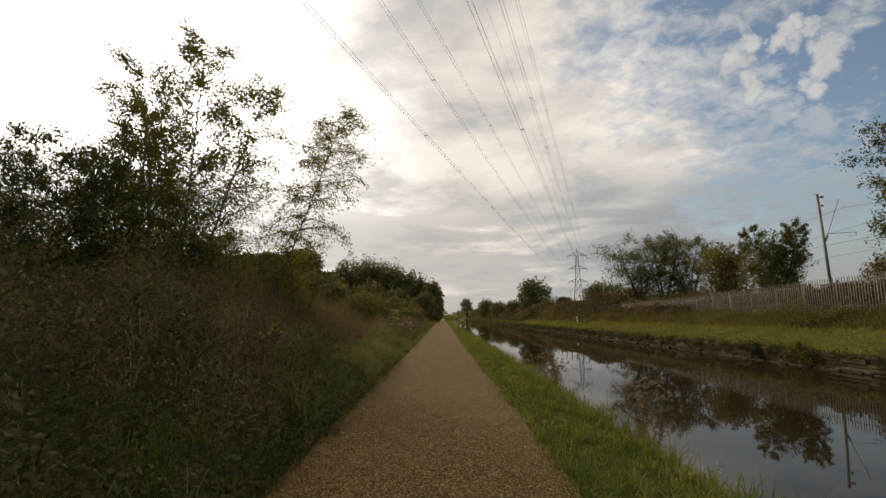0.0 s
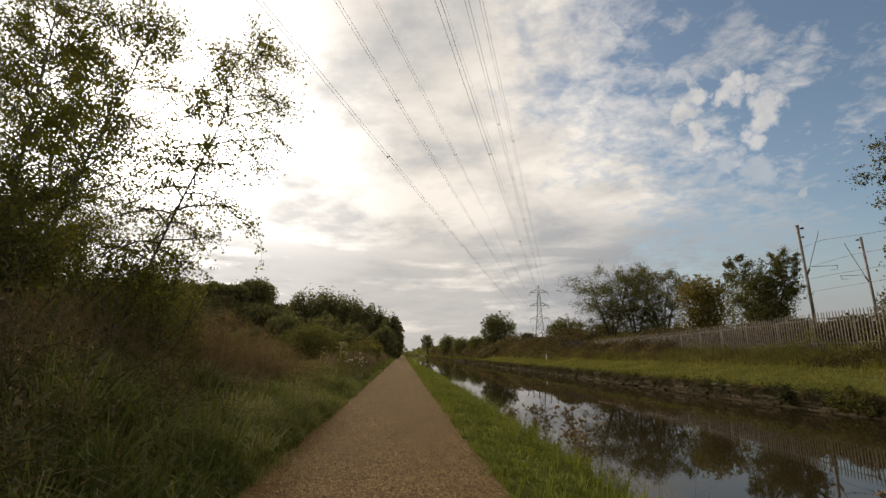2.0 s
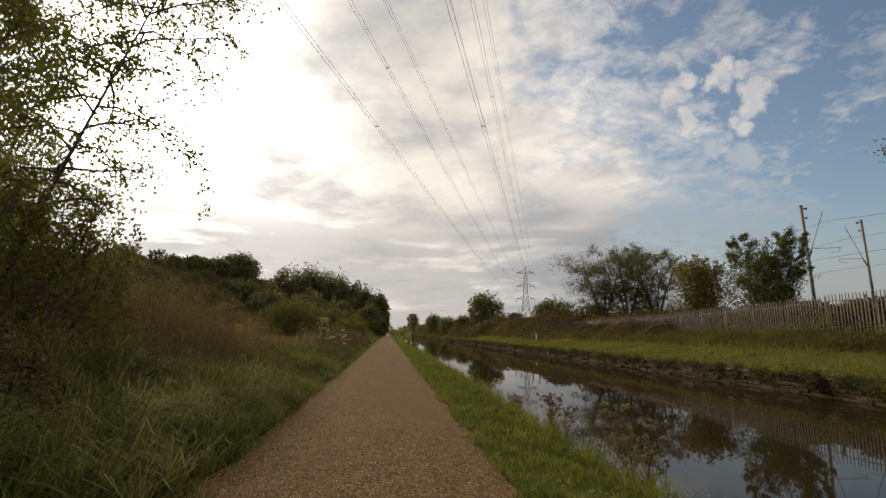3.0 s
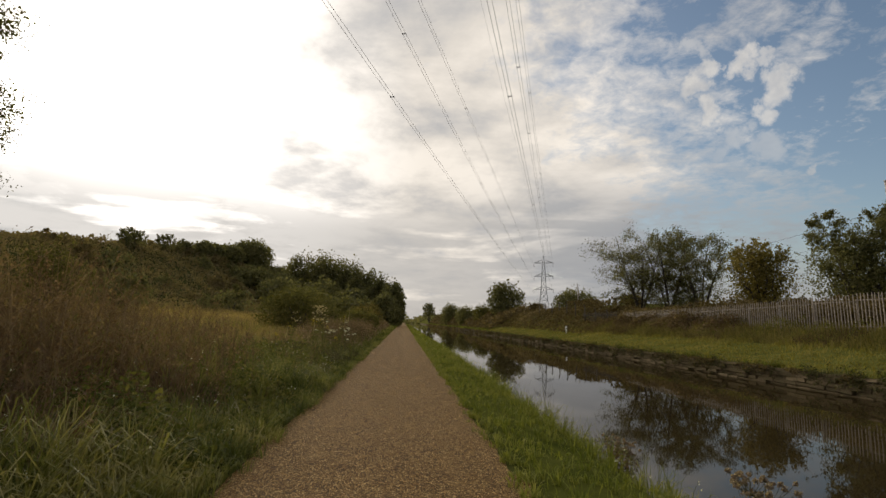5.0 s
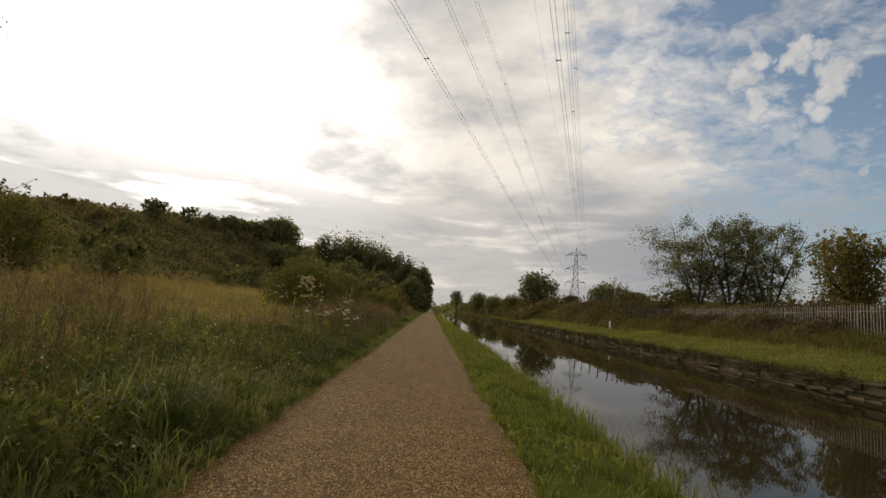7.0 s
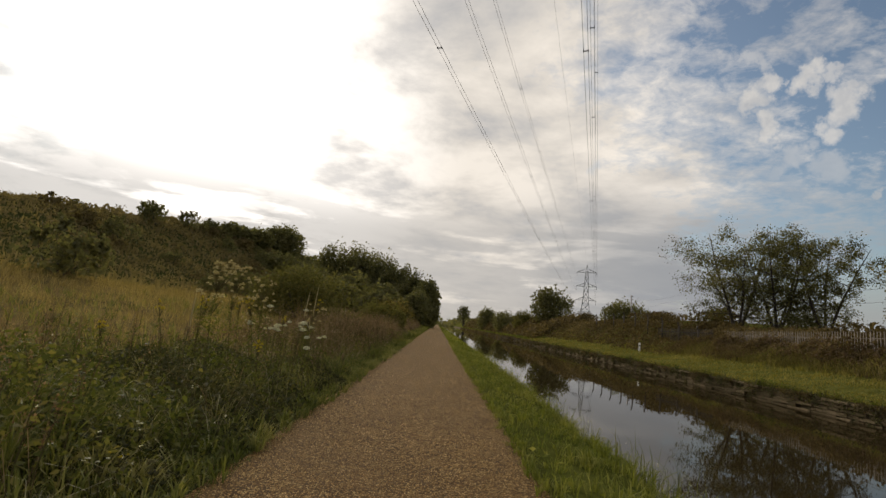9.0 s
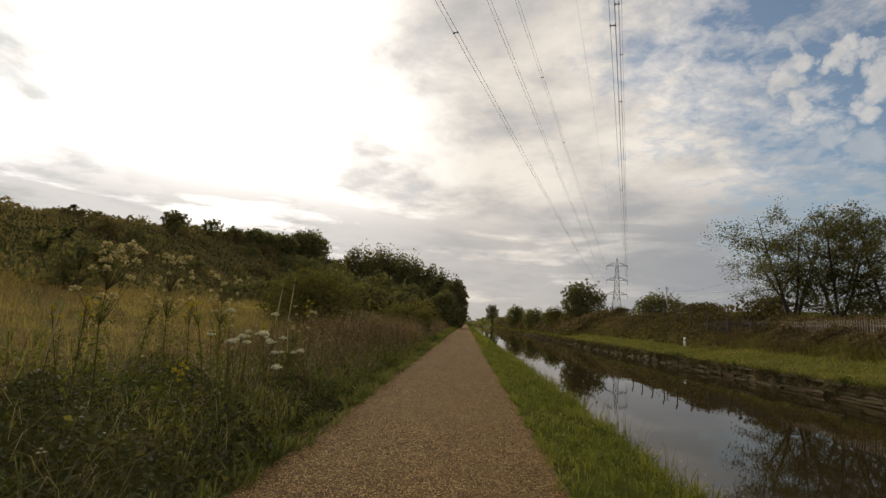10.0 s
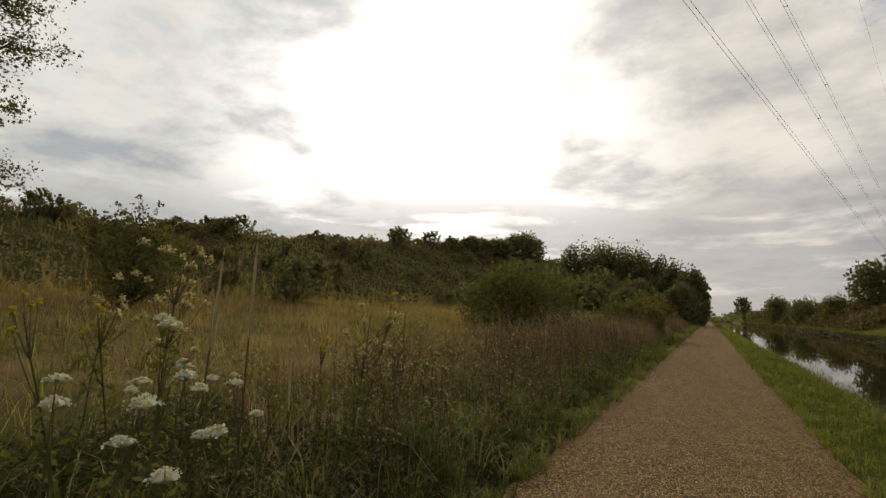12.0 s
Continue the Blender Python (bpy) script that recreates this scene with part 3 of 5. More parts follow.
# birches and the shrubs round them, beside the path
tree("silver_birch", -8.75, 16.2, 10.8, 1.7, BIRCH, BIRCH_BARK, "tall birch with sparse yellow-green leaves, backlit", seed=3, lean=(0.105, 0.02), wander=0.012, limbs=60, twigs=12, per_twig=34, leaf=0.070, first=0.16, up=1.0, droop=0.04, trunk_r=0.06, puff=0.42)
tree("silver_birch", -8.9, 16.6, 9.2, 1.8, BIRCH, BIRCH_BARK, "leaning birch stem with sparse leaves, backlit", seed=15, lean=(0.31, 0.02), wander=0.012, limbs=58, twigs=12, per_twig=34, leaf=0.070, first=0.16, up=0.85, droop=0.06, trunk_r=0.055, puff=0.44)
tree("silver_birch", -9.1, 14.8, 7.6, 1.5, BIRCH, BIRCH_BARK, "bushy birch among scrub, thin grey stem", seed=4, lean=(0.03, 0.0), wander=0.015, limbs=44, twigs=11, per_twig=44, leaf=0.060, first=0.12, up=1.2, droop=0.03, trunk_r=0.05, puff=0.3)
tree("silver_birch", -5.5, 14.4, 7.7, 1.25, BIRCH, BARK, "young leaning birch with drooping twigs", seed=8, lean=(0.37, 0.03), wander=0.012, limbs=46, twigs=9, per_twig=24, leaf=0.062, first=0.30, up=0.5, droop=0.12, trunk_r=0.035, puff=0.42,
     whips=[(0.50, (1.5, 0.5, 0.5), (1.35, 0.85, -0.95)), (0.72, (1.0, 0.0, 0.3), (1.35, 0.1, -0.25)), (0.62, (-0.6, -0.5, 0.2), (-0.8, -0.6, -0.6)), (0.44, (-0.8, 0.4, 0.1), (-1.0, 0.5, -0.5))])
tree("willow_shrub", -10.6, 13.2, 6.3, 1.9, WILLOW, BARK, "grey-green willow shrub with many upright shoots", seed=5, stems=4, limbs=48, twigs=10, per_twig=36, leaf=0.082, first=0.15, up=1.3, trunk_r=0.05, puff=0.24)
tree("willow_shrub", -11.0, 12.4, 4.7, 1.8, WILLOW, BARK, "dense willow shrub behind the birches", seed=6, stems=4, limbs=44, twigs=10, per_twig=36, leaf=0.082, first=0.12, up=1.2, trunk_r=0.05, puff=0.24)
bush("hawthorn_bush", -9.2, 13.6, 5.3, 4.2, 3.4, ELDER, "dark dense hawthorn thicket among birches", seed=7, count=10000, leaf=0.095, lobes=14)
bush("hawthorn_bush", -7.6, 14.8, 4.6, 4.0, 3.0, ELDER, "dark hawthorn bush at the birches' feet", seed=17, count=7500, leaf=0.095, lobes=14)
bush("elder_bush", -5.4, 16.0, 3.5, 2.8, 2.6, ELDER, "dark green elder bush at the birch's foot", seed=9, count=9000, leaf=0.07, lobes=11)
bush("elder_bush", -4.9, 14.3, 3.3, 2.2, 2.0, ELDER, "bushy elder at the foot of the leaning birch", seed=14, count=7000, leaf=0.065, lobes=10)
tree("tall_poplar", -21.4, 36.4, 18.0, 3.9, WILLOW, BARK, "tall grey-green poplar standing in the rough meadow", seed=10, lean=(0.04, 0.02), limbs=70, twigs=12, per_twig=42, leaf=0.13, first=0.10, up=0.8, trunk_r=0.15, puff=0.26, shape=0.25)
bush("sallow_bush", -19.5, 42.5, 4.2, 4.0, 4.0, SCRUB, "ragged green sallow bush in the meadow", seed=13, count=6000, leaf=0.13, lobes=10)

# left side: bushes along the path and woods on the hill's foot
bush("sallow_bush", -8.3, 56.5, 4.2, 8.0, 6.4, SCRUB, "broad rounded green sallow bush", seed=20, count=10500, leaf=0.17, lobes=24, spike=0.12)
bush("sallow_bush", -4.6, 67.0, 3.0, 4.0, 5.0, SCRUB, "low green sallow bush beside the path", seed=21, count=5000, leaf=0.15)
bush("sallow_bush", -5.2, 84.0, 3.8, 5.0, 7.0, GOLDEN, "yellow-green bush beside the path", seed=22, count=5000, leaf=0.18)
WOODS = [(-45.0, 165, 25.0, 14, 12), (-31.0, 172, 23.2, 15, 12), (-26.0, 177, 23.6, 15, 12), (-21.5, 175, 23.4, 14, 12), (-16.5, 169, 20.4, 12, 11), (-11.6, 165, 17.6, 12, 11),
         (-7.2, 157, 14.6, 10, 10), (-3.2, 150, 12.8, 8, 11), (-5.0, 140, 9.6, 7, 9), (-38.0, 160, 17.4, 11, 11), (-46.0, 148, 20.9, 8, 8), (-47.0, 140, 19.9, 6, 6), (-47.0, 134, 19.3, 5, 5),
         (-30.0, 140, 13.6, 11, 10), (-20.5, 140, 12.4, 11, 10), (-12.5, 132, 9.4, 9, 9), (-10, 108, 6.2, 7, 8), (-17, 112, 7.4, 8, 8), (-26, 120, 10.4, 9, 8), (-36, 134, 14.4, 10, 9)]
for k, (tx, ty, top, tw, td) in enumerate(WOODS):
    bush("broadleaf_tree", tx, ty, top - float(ground(tx, ty)), tw, td, DARKLEAF, "dark full-crowned tree at the foot of the hill", "tree", seed=40 + k, count=8500 if k < 8 else 3400, leaf=0.64, lobes=26, spike=0.1, group="wood on the hill")

# scrub scattered over the slope: four shapes, copied
kinds = [bush("scrub_bush", -33, 70, 2.6, 4.2, 4.0, HILL, "olive green scrub bush on the hillside", seed=60, lobes=6, count=800, leaf=0.32, group="hillside scrub"),
         bush("scrub_bush", -40, 86, 3.4, 5.0, 4.4, DARKLEAF, "dark green scrub bush on the hillside", seed=61, lobes=6, count=800, leaf=0.32, group="hillside scrub"),
         bush("scrub_bush", -47, 63, 2.0, 5.0, 4.6, HILL, "low olive scrub bush on the hillside", seed=62, lobes=6, count=800, leaf=0.32, group="hillside scrub"),
         bush("scrub_bush", -52, 112, 4.2, 3.4, 3.2, DARKLEAF, "upright hawthorn bush on the skyline", seed=63, lobes=6, count=800, leaf=0.32, group="hillside scrub")]
r = np.random.default_rng(5)
for k in range(36):
    sx, sy = -r.uniform(22, 54), r.uniform(30, 150)
    if sy < 52 and sx > -30:
        continue
    m = pose(sx, sy, float(ground(sx, sy)) - 0.15, 0, 0, r.uniform(0, 360))
    ob = copy_thing(kinds[k % 3], m)
    sc = r.uniform(0.6, 1.15)
    ob.scale = (sc, sc, sc)
for sx, sy, sc in [(-48.7, 108, 1.0), (-52, 94, 0.4), (-47.8, 128, 0.8), (-48.5, 119, 1.0), (-47.5, 123, 0.6), (-46, 70, 0.9), (-48, 52, 0.7), (-46, 44, 0.8), (-40, 39, 0.8)]:
    ob = copy_thing(kinds[3], pose(sx, sy, float(ground(sx, sy)) - 0.1, 0, 0, 40 * sc))
    ob.scale = (sc, sc, sc)

# far bank: willow pair, golden bush, dark bush, tall edge tree, distant crowns
tree("bank_willow", 27.4, 70.5, 9.0, 4.0, WILLOW, BARK, "spreading willow with dark forked limbs behind a fence", seed=30, stems=5, limbs=70, twigs=10, per_twig=28, leaf=0.145, first=0.16, up=0.5, droop=0.055, shape=0.28, puff=0.36, trunk_r=0.15)
tree("bank_willow", 30.0, 69.0, 9.0, 3.3, WILLOW, BARK, "spreading willow with dark forked limbs behind a fence", seed=35, stems=4, limbs=52, twigs=10, per_twig=26, leaf=0.145, first=0.2, up=0.55, droop=0.055, shape=0.28, puff=0.36, trunk_r=0.15)
tree("bank_willow", 32.4, 66.5, 9.3, 2.8, WILLOW, BARK, "spreading willow with dark forked limbs behind a fence", seed=31, stems=4, limbs=52, twigs=10, per_twig=26, leaf=0.145, first=0.24, up=0.6, droop=0.055, shape=0.3, puff=0.34, trunk_r=0.15)
bush("bramble_thicket", 31.5, 67.0, 3.0, 6.0, 8.0, DARKLEAF, "dark undergrowth beneath the willows", seed=32, count=5000, leaf=0.15)
bush("golden_bush", 31.0, 55.0, 7.0, 5.5, 5.2, GOLDEN, "upright muted golden-olive bush behind the fence", seed=33, count=9000, leaf=0.2, lobes=20)
tree("hawthorn_tree", 27.5, 41.5, 6.4, 1.6, WILLOW, BARK, "dark loose-crowned hawthorn behind the fence", seed=34, stems=3, limbs=48, twigs=10, per_twig=42, leaf=0.115, first=0.12, up=0.9, trunk_r=0.08, puff=0.28)
bush("hawthorn_bush", 27.3, 42.2, 6.1, 5.2, 5.0, DARKLEAF, "dark hawthorn bush behind the fence", seed=35, count=9500, leaf=0.15, lobes=16)
tree("ash_tree", 26.4, 26.6, 11.0, 3.6, WILLOW, BARK, "tall grey-green ash beyond the fence", seed=36, limbs=54, twigs=11, per_twig=40, leaf=0.150, first=0.08, up=0.8, trunk_r=0.14, puff=0.28)
bush("golden_bush", 25.6, 28.5, 3.4, 3.4, 3.6, GOLDEN, "yellow-green bush behind the fence", seed=37, count=5000, leaf=0.12)
bush("dome_tree", 57.0, 178, 9.6, 15, 11, DARKLEAF, "wide dome-shaped dark tree beyond the railway", "tree", seed=38, count=5000, leaf=0.6, lobes=22, spike=0.1)
bush("bank_tree", 23.6, 131, 8.4, 9.0, 8, DARKLEAF, "round dark tree on the far bank", "tree", seed=39, count=5500, leaf=0.4, lobes=18)
bush("bank_tree", 20.5, 146, 5.0, 5.0, 7, SCRUB, "small rounded tree on the far bank", "tree", seed=70, count=3500, leaf=0.3, lobes=14, spike=0.1)
bush("bank_tree", 18.5, 165, 7.0, 6.5, 9, DARKLEAF, "dark tree on the far bank", "tree", seed=71, count=4000, leaf=0.4, lobes=14, spike=0.1)
bush("bank_tree", 18.5, 215, 9.0, 9, 10, DARKLEAF, "dark tree on the far bank", "tree", seed=72, count=4000, leaf=0.5, lobes=14, spike=0.1)
bush("lone_tree", 17.5, 360, 14.0, 9, 9, DARKLEAF, "lone tree far along the canal", "tree", seed=73, count=1800, leaf=0.7, low=0.35)
for k, (bx, by, bh, bw) in enumerate([(30, 128, 2.2, 6), (36, 150, 2.4, 6), (28, 175, 3.0, 6), (27, 84, 1.6, 6), (30, 95, 1.5, 6), (28.5, 76, 1.9, 5), (25.2, 36, 1.0, 4), (25.2, 31, 1.0, 4), (25.0, 22, 1.5, 5), (24.8, 40, 1.1, 4), (25, 52, 2.3, 5), (25.5, 67, 1.7, 5), (25.5, 72, 1.4, 5)]):
    bush("bank_bush", bx, by, bh, bw, 7, HEDGE, "low scrub bush on the railway bank", seed=80 + k, count=1400, leaf=0.25, spike=0.5, group="railway bank scrub")

# far woods closing the view
r = np.random.default_rng(11)
n = 12000
fx, fy = r.uniform(-420, 520, n), r.uniform(520, 760, n)
fz = ground(fx, fy) + np.abs(r.normal(0, 1, n)) * 4.0 * (0.6 + 0.4 * wobble(fx, fy, 0.03)) + 0.5
tagged(new("far_woods", fast_mesh("far_woods", *leaves(np.stack([fx, fy, fz], 1), r.uniform(2.4, 5.0, n), 0.8, r=r), DARKLEAF)), "hazy dark woods along the horizon", "woods", kind="stuff")

# ---------------------------------------------------------------- power line
LINE = Vector((0.3013, 0.9535, 0))
SIDE = Vector((0.9535, -0.3013, 0))
PYLON = Vector((96.8, 361, 0))


def beam(a, b, r):
    return tube([a, b], [r, r], 4)


def pylon():
    """A lattice tower with three pairs of arms."""
    z0 = float(ground(PYLON.x, PYLON.y))
    ob = empty("pylon", PYLON.x, PYLON.y, z0, "grey lattice steel electricity pylon beyond the railway", "pylon")
    ob.rotation_euler.z = math.atan2(SIDE.y, SIDE.x)
    levels = [(0, 4.2), (7, 3.4), (13, 2.7), (18, 2.1), (22, 1.65), (26.5, 1.45), (31, 1.25), (35.5, 1.05), (39.5, 0.75), (44, 0.08)]
    webs = []
    for sx, sy in ((1, 1), (1, -1), (-1, 1), (-1, -1)):
        leg = stack(*[beam((sx * a, sy * a, z), (sx * b, sy * b, zz), 0.16) for (z, a), (zz, b) in zip(levels, levels[1:])])
        part("leg", fast_mesh("leg", *leg, PYLON_STEEL), ob)
    for (z, a), (zz, b) in zip(levels, levels[1:]):
        for s in (1, -1):
            webs += [beam((a, s * a, z), (-b, s * b, zz), 0.09), beam((-a, s * a, z), (b, s * b, zz), 0.09), beam((s * a, a, z), (s * b, -b, zz), 0.09), beam((s * a, -a, z), (s * b, b, zz), 0.09)]
            webs += [beam((b, s * b, zz), (-b, s * b, zz), 0.08), beam((s * b, b, zz), (s * b, -b, zz), 0.08)]
    part("lattice", fast_mesh("lattice", *stack(*webs), PYLON_STEEL), ob)
    for zl in (20.4, 29.6, 39.0):
        for s in (1, -1):
            tip, a = (s * 6.6, 0, zl), 1.4
            arm = stack(beam((s * a, a, zl), tip, 0.11), beam((s * a, -a, zl), tip, 0.11), beam((s * a, a, zl + 2), tip, 0.11), beam((s * a, -a, zl + 2), tip, 0.11),
                        beam((s * 3.2, 0.9, zl), (s * 3.2, -0.9, zl), 0.07), beam((s * 4.6, 0.5, zl), (s * 3.2, 0, zl + 1.4), 0.07))
            crossarm = part("crossarm", fast_mesh("crossarm", *arm, PYLON_STEEL), ob)
            ins = stack(*[tube([(s * 6.5, 0, zl - 0.25 * k), (s * 6.5, 0, zl - 0.25 * k - 0.12)], [0.16, 0.05], 8) for k in range(10)], tube([(s * 6.5, 0, zl), (s * 6.5, 0, zl - 2.6)], [0.04, 0.04], 5))
            part("insulator", fast_mesh("insulator", *ins, GLASSY), crossarm)
    return ob


pylon()

# phase: offset at the pylon, height there, place and height at y = -40, sag, spacer positions along y
PHASES = [(-6.5, 17.8, -35.9, 29.9, 1.9, (67.7, 150)), (-6.5, 27.0, -35.9, 40.8, 2.7, (71, 130)), (-6.5, 36.4, -35.9, 46.5, 0.3, (110, 140)),
          (6.5, 17.8, -22.3, 29.9, 1.9, (66, 112, 160)), (6.5, 27.0, -22.3, 40.8, 2.7, (77, 99, 140)), (6.5, 36.4, -22.3, 46.5, 0.3, (50, 102, 150))]


def span_point(off, zf, xp, zp, sag, y):
    f = PYLON + SIDE * off
    zf = zf + float(ground(PYLON.x, PYLON.y))
    u = (y + 40) / (f.y + 40)
    return np.stack([xp + (f.x - xp) * u, y + 0 * u, zp + (zf - zp) * u - 4 * sag * u * (1 - u)], -1)


for off, zf, xp, zp, sag, spacers in PHASES:
    line = empty("power_line", *span_point(off, zf, xp, zp, sag, np.array(60.0)), "twin bare conductors with small spacers overhead", "power line", "conductors of the power line")
    origin = np.array(line.location)
    ys = np.linspace(-260, (PYLON + SIDE * off).y, 90)
    pts = span_point(off, zf, xp, zp, sag, ys)
    for s in (-0.2, 0.2):
        part("conductor", fast_mesh("conductor", *tube(pts + np.array(SIDE) * s - origin, 0.019, 5), CABLE, True), line)
    for yy in spacers:
        c = span_point(off, zf, xp, zp, sag, np.array(float(yy))) - origin
        e = np.array(SIDE) * 0.24
        part("spacer", fast_mesh("spacer", *stack(tube([c - e, c + e], 0.05, 6), tube([c - e * 0.85 - np.array(LINE) * 0.15, c - e * 0.85 + np.array(LINE) * 0.15], 0.055, 6), tube([c + e * 0.85 - np.array(LINE) * 0.15, c + e * 0.85 + np.array(LINE) * 0.15], 0.055, 6)), CABLE), line)
ys = np.linspace(-260, PYLON.y, 90)
pts = span_point(0, 44, -29.1, 53.6, 0.5, ys)
tagged(new("earth_wire", fast_mesh("earth_wire", *tube(pts, 0.014, 5), CABLE, True)), "single thin earth wire strung above the conductors", "power line")

# ---------------------------------------------------------------- railway masts


def mast(x, y, height, label, turn=0.0, arm=True):
    z = float(ground(x, y))
    ob = empty("railway_mast", x, y, z, label, "railway mast", "overhead line masts")
    ob.rotation_euler = (0, radians(-2.5 if turn < 90 else 2.5), radians(turn))
    w2 = 0.085
    webs = stack(box(-w2, 0, height / 2, 0.03, 0.18, height), box(w2, 0, height / 2, 0.03, 0.18, height), box(0, 0, height / 2, 0.15, 0.03, height))
    part("post", fast_mesh("post", *webs, MASTSTEEL), ob)
    part("cap", fast_mesh("cap", *box(0, 0, height + 0.03, 0.26, 0.24, 0.06), MASTSTEEL), ob)
    for drop in (0.25, 1.1):
        part("insulator", fast_mesh("insulator", *stack(box(0.2, 0, height - drop, 0.25, 0.06, 0.06), *[tube([(0.32 + 0.07 * k, 0, height - drop), (0.36 + 0.07 * k, 0, height - drop)], [0.10, 0.05], 8) for k in range(5 if drop < 1 else 3)]), GLASSY), ob)
    if arm:
        a = height * 0.53
        cantilever = part("cantilever", fast_mesh("cantilever", *tube([(0.14, 0, a), (1.9, 0, height * 0.91), (2.0, 0, height * 0.945)], 0.035, 6), MASTSTEEL), ob)
        part("insulator", fast_mesh("insulator", *stack(*[tube([(0.14 + 0.045 * k, 0, a + 0.08 * k), (0.165 + 0.045 * k, 0, a + 0.05 + 0.08 * k)], [0.11, 0.05], 8) for k in range(7)]), GLASSY), cantilever)
        part("registration_arm", fast_mesh("registration_arm", *stack(tube([(0.52, 0, a + 0.7), (3.3, 0, a + 0.72)], 0.03, 6), tube([(3.2, 0, a + 0.72), (3.2, 0, a + 0.35)], 0.025, 5), tube([(3.2, 0, a + 0.4), (2.4, 0, a + 0.3)], 0.02, 5)), MASTSTEEL), ob)
    return ob


mast(36.9, 48.2, 9.7, "grey steel railway mast with a cantilever arm")
mast(38.0, 18.0, 9.7, "grey steel railway mast with a cantilever arm")
mast(50.0, 55.2, 10.2, "grey steel railway mast with a cantilever arm", 180)
mast(47.8, 150, 8.0, "grey steel railway mast with a cantilever arm", 10)
mast(66.0, 260, 9.0, "grey steel railway mast with a cantilever arm", 190)
masts_line = [(39.0, -40), (38.0, 18.0), (36.9, 48.2), (40.0, 100), (47.8, 150), (60, 220)]
far_line = [(49.0, -40), (50.0, 55.2), (58, 150), (70, 230)]
for run, dx, dz, sag in ((masts_line, 1.95, 8.2, 0.9), (masts_line, 2.4, 4.95, 0.05), (far_line, -1.95, 8.2, 0.9), (far_line, -2.4, 4.95, 0.05)):
    pts = []
    for (ax, ay), (bx, by) in zip(run, run[1:]):
        for u in np.linspace(0, 1, 10)[:-1]:
            pts.append((ax + (bx - ax) * u + dx, ay + (by - ay) * u, 3.35 + dz - 4 * sag * u * (1 - u)))
    tagged(new("catenary_wire", fast_mesh("catenary_wire", *tube(pts, 0.016, 4), CABLE, True)), "thin sagging railway overhead wire", "railway wire", "railway overhead wires")

# ---------------------------------------------------------------- palisade fence
PITCH, PANEL = 0.19, 14
FENCE_X = 22.0


def pale_mesh():
    """A corrugated pale with a pointed triple tip."""
    w3, h, d = 0.033, 1.98, 0.012
    prof = [(-w3, d), (-w3 * 0.45, 0), (w3 * 0.45, 0), (w3, d)]
    v, f = [], []
    for k, (yy, dd) in enumerate(prof):
        tip = h - (0.10 if k in (0, 3) else 0.0)
        v += [(dd, yy, 0), (dd, yy, tip), (dd + 0.004, yy, 0), (dd + 0.004, yy, tip)]
    for k in range(3):
        a, b = 4 * k, 4 * k + 4
        f += [(a, b, b + 1, a + 1), (a + 2, a + 3, b + 3, b + 2), (a + 1, b + 1, b + 3, a + 3)]
    return fast_mesh("pale", np.array(v), np.array(f), STEEL)


PALE = pale_mesh()
POST_M = fast_mesh("post", *stack(box(0.08, 0, 0.80, 0.010, 0.06, 1.9), box(0.14, 0, 0.80, 0.010, 0.06, 1.9), box(0.11, 0, 0.80, 0.05, 0.010, 1.9)), STEEL)
RAIL_M = fast_mesh("rail", *stack(box(0.045, PITCH * PANEL / 2, 0, 0.045, PITCH * PANEL, 0.006), box(0.026, PITCH * PANEL / 2, -0.022, 0.006, PITCH * PANEL, 0.045)), STEEL)


def fence_top(y):
    return 1.06 + 0.05 * math.sin(y * 0.11) + np.interp(y, [-20, 20, 28, 35, 48, 62], [0.42, 0.42, 0.38, 0.22, -0.04, -0.32])


first = empty("palisade_fence_panel", FENCE_X, -22.0, fence_top(-22.0), "grey galvanised steel palisade fence panel with pointed pales", "fence", "palisade fence")
r = np.random.default_rng(3)
for k in range(PANEL):
    p = part("pale", PALE, first)
    p.location = (0, (k + 0.5) * PITCH, 0)
    p.rotation_euler.x = radians(r.normal(0, 0.35))
for zz in (0.38, 1.66):
    part("rail", RAIL_M, first).location = (0, 0, zz)
part("post", POST_M, first).location = (0, 0, 0)
for k in range(1, 32):
    yy = -22.0 + k * PITCH * PANEL
    copy_thing(first, pose(FENCE_X + 0.03 * math.sin(k * 1.9), yy, fence_top(yy), r.normal(0, 0.3), r.normal(0, 0.5), 0))

# dark posts of an older mesh fence beyond the palisade
post_m = fast_mesh("fence_post", *stack(box(0, 0, 0.95, 0.10, 0.10, 1.9), box(-0.09, 0, 2.0, 0.10, 0.09, 0.30)), BARK)
for k in range(9):
    yy = 66.2 + 3.4 * k
    ob = new("fence_post", post_m)
    ob.location = (21.6, yy, float(ground(21.6, yy)) - 0.1)
    tagged(ob, "dark weathered fence post on the far bank", "fence post", "old fence posts")

bar_m = fast_mesh("bar", *box(0, 0, 0.92, 0.020, 0.022, 1.75), BARK)
rail_m = fast_mesh("cross_rail", *box(0.04, 1.7, 0, 0.04, 3.4, 0.06), BARK)
railing = empty("railing_panel", 21.72, 64.1, 1.05, "dark weathered railing panel between old posts", "fence", "old dark railings")
for k in range(20):
    part("bar", bar_m, railing).location = (0, 0.1 + 0.17 * k, 0.03 * math.sin(k * 2.1))
for zz in (0.35, 1.5):
    part("cross_rail", rail_m, railing).location = (0, 0, zz)
for k in (1, 2):
    copy_thing(railing, pose(21.72, 64.1 + 3.4 * k, 1.05, 0, 0.6 * k, 0))

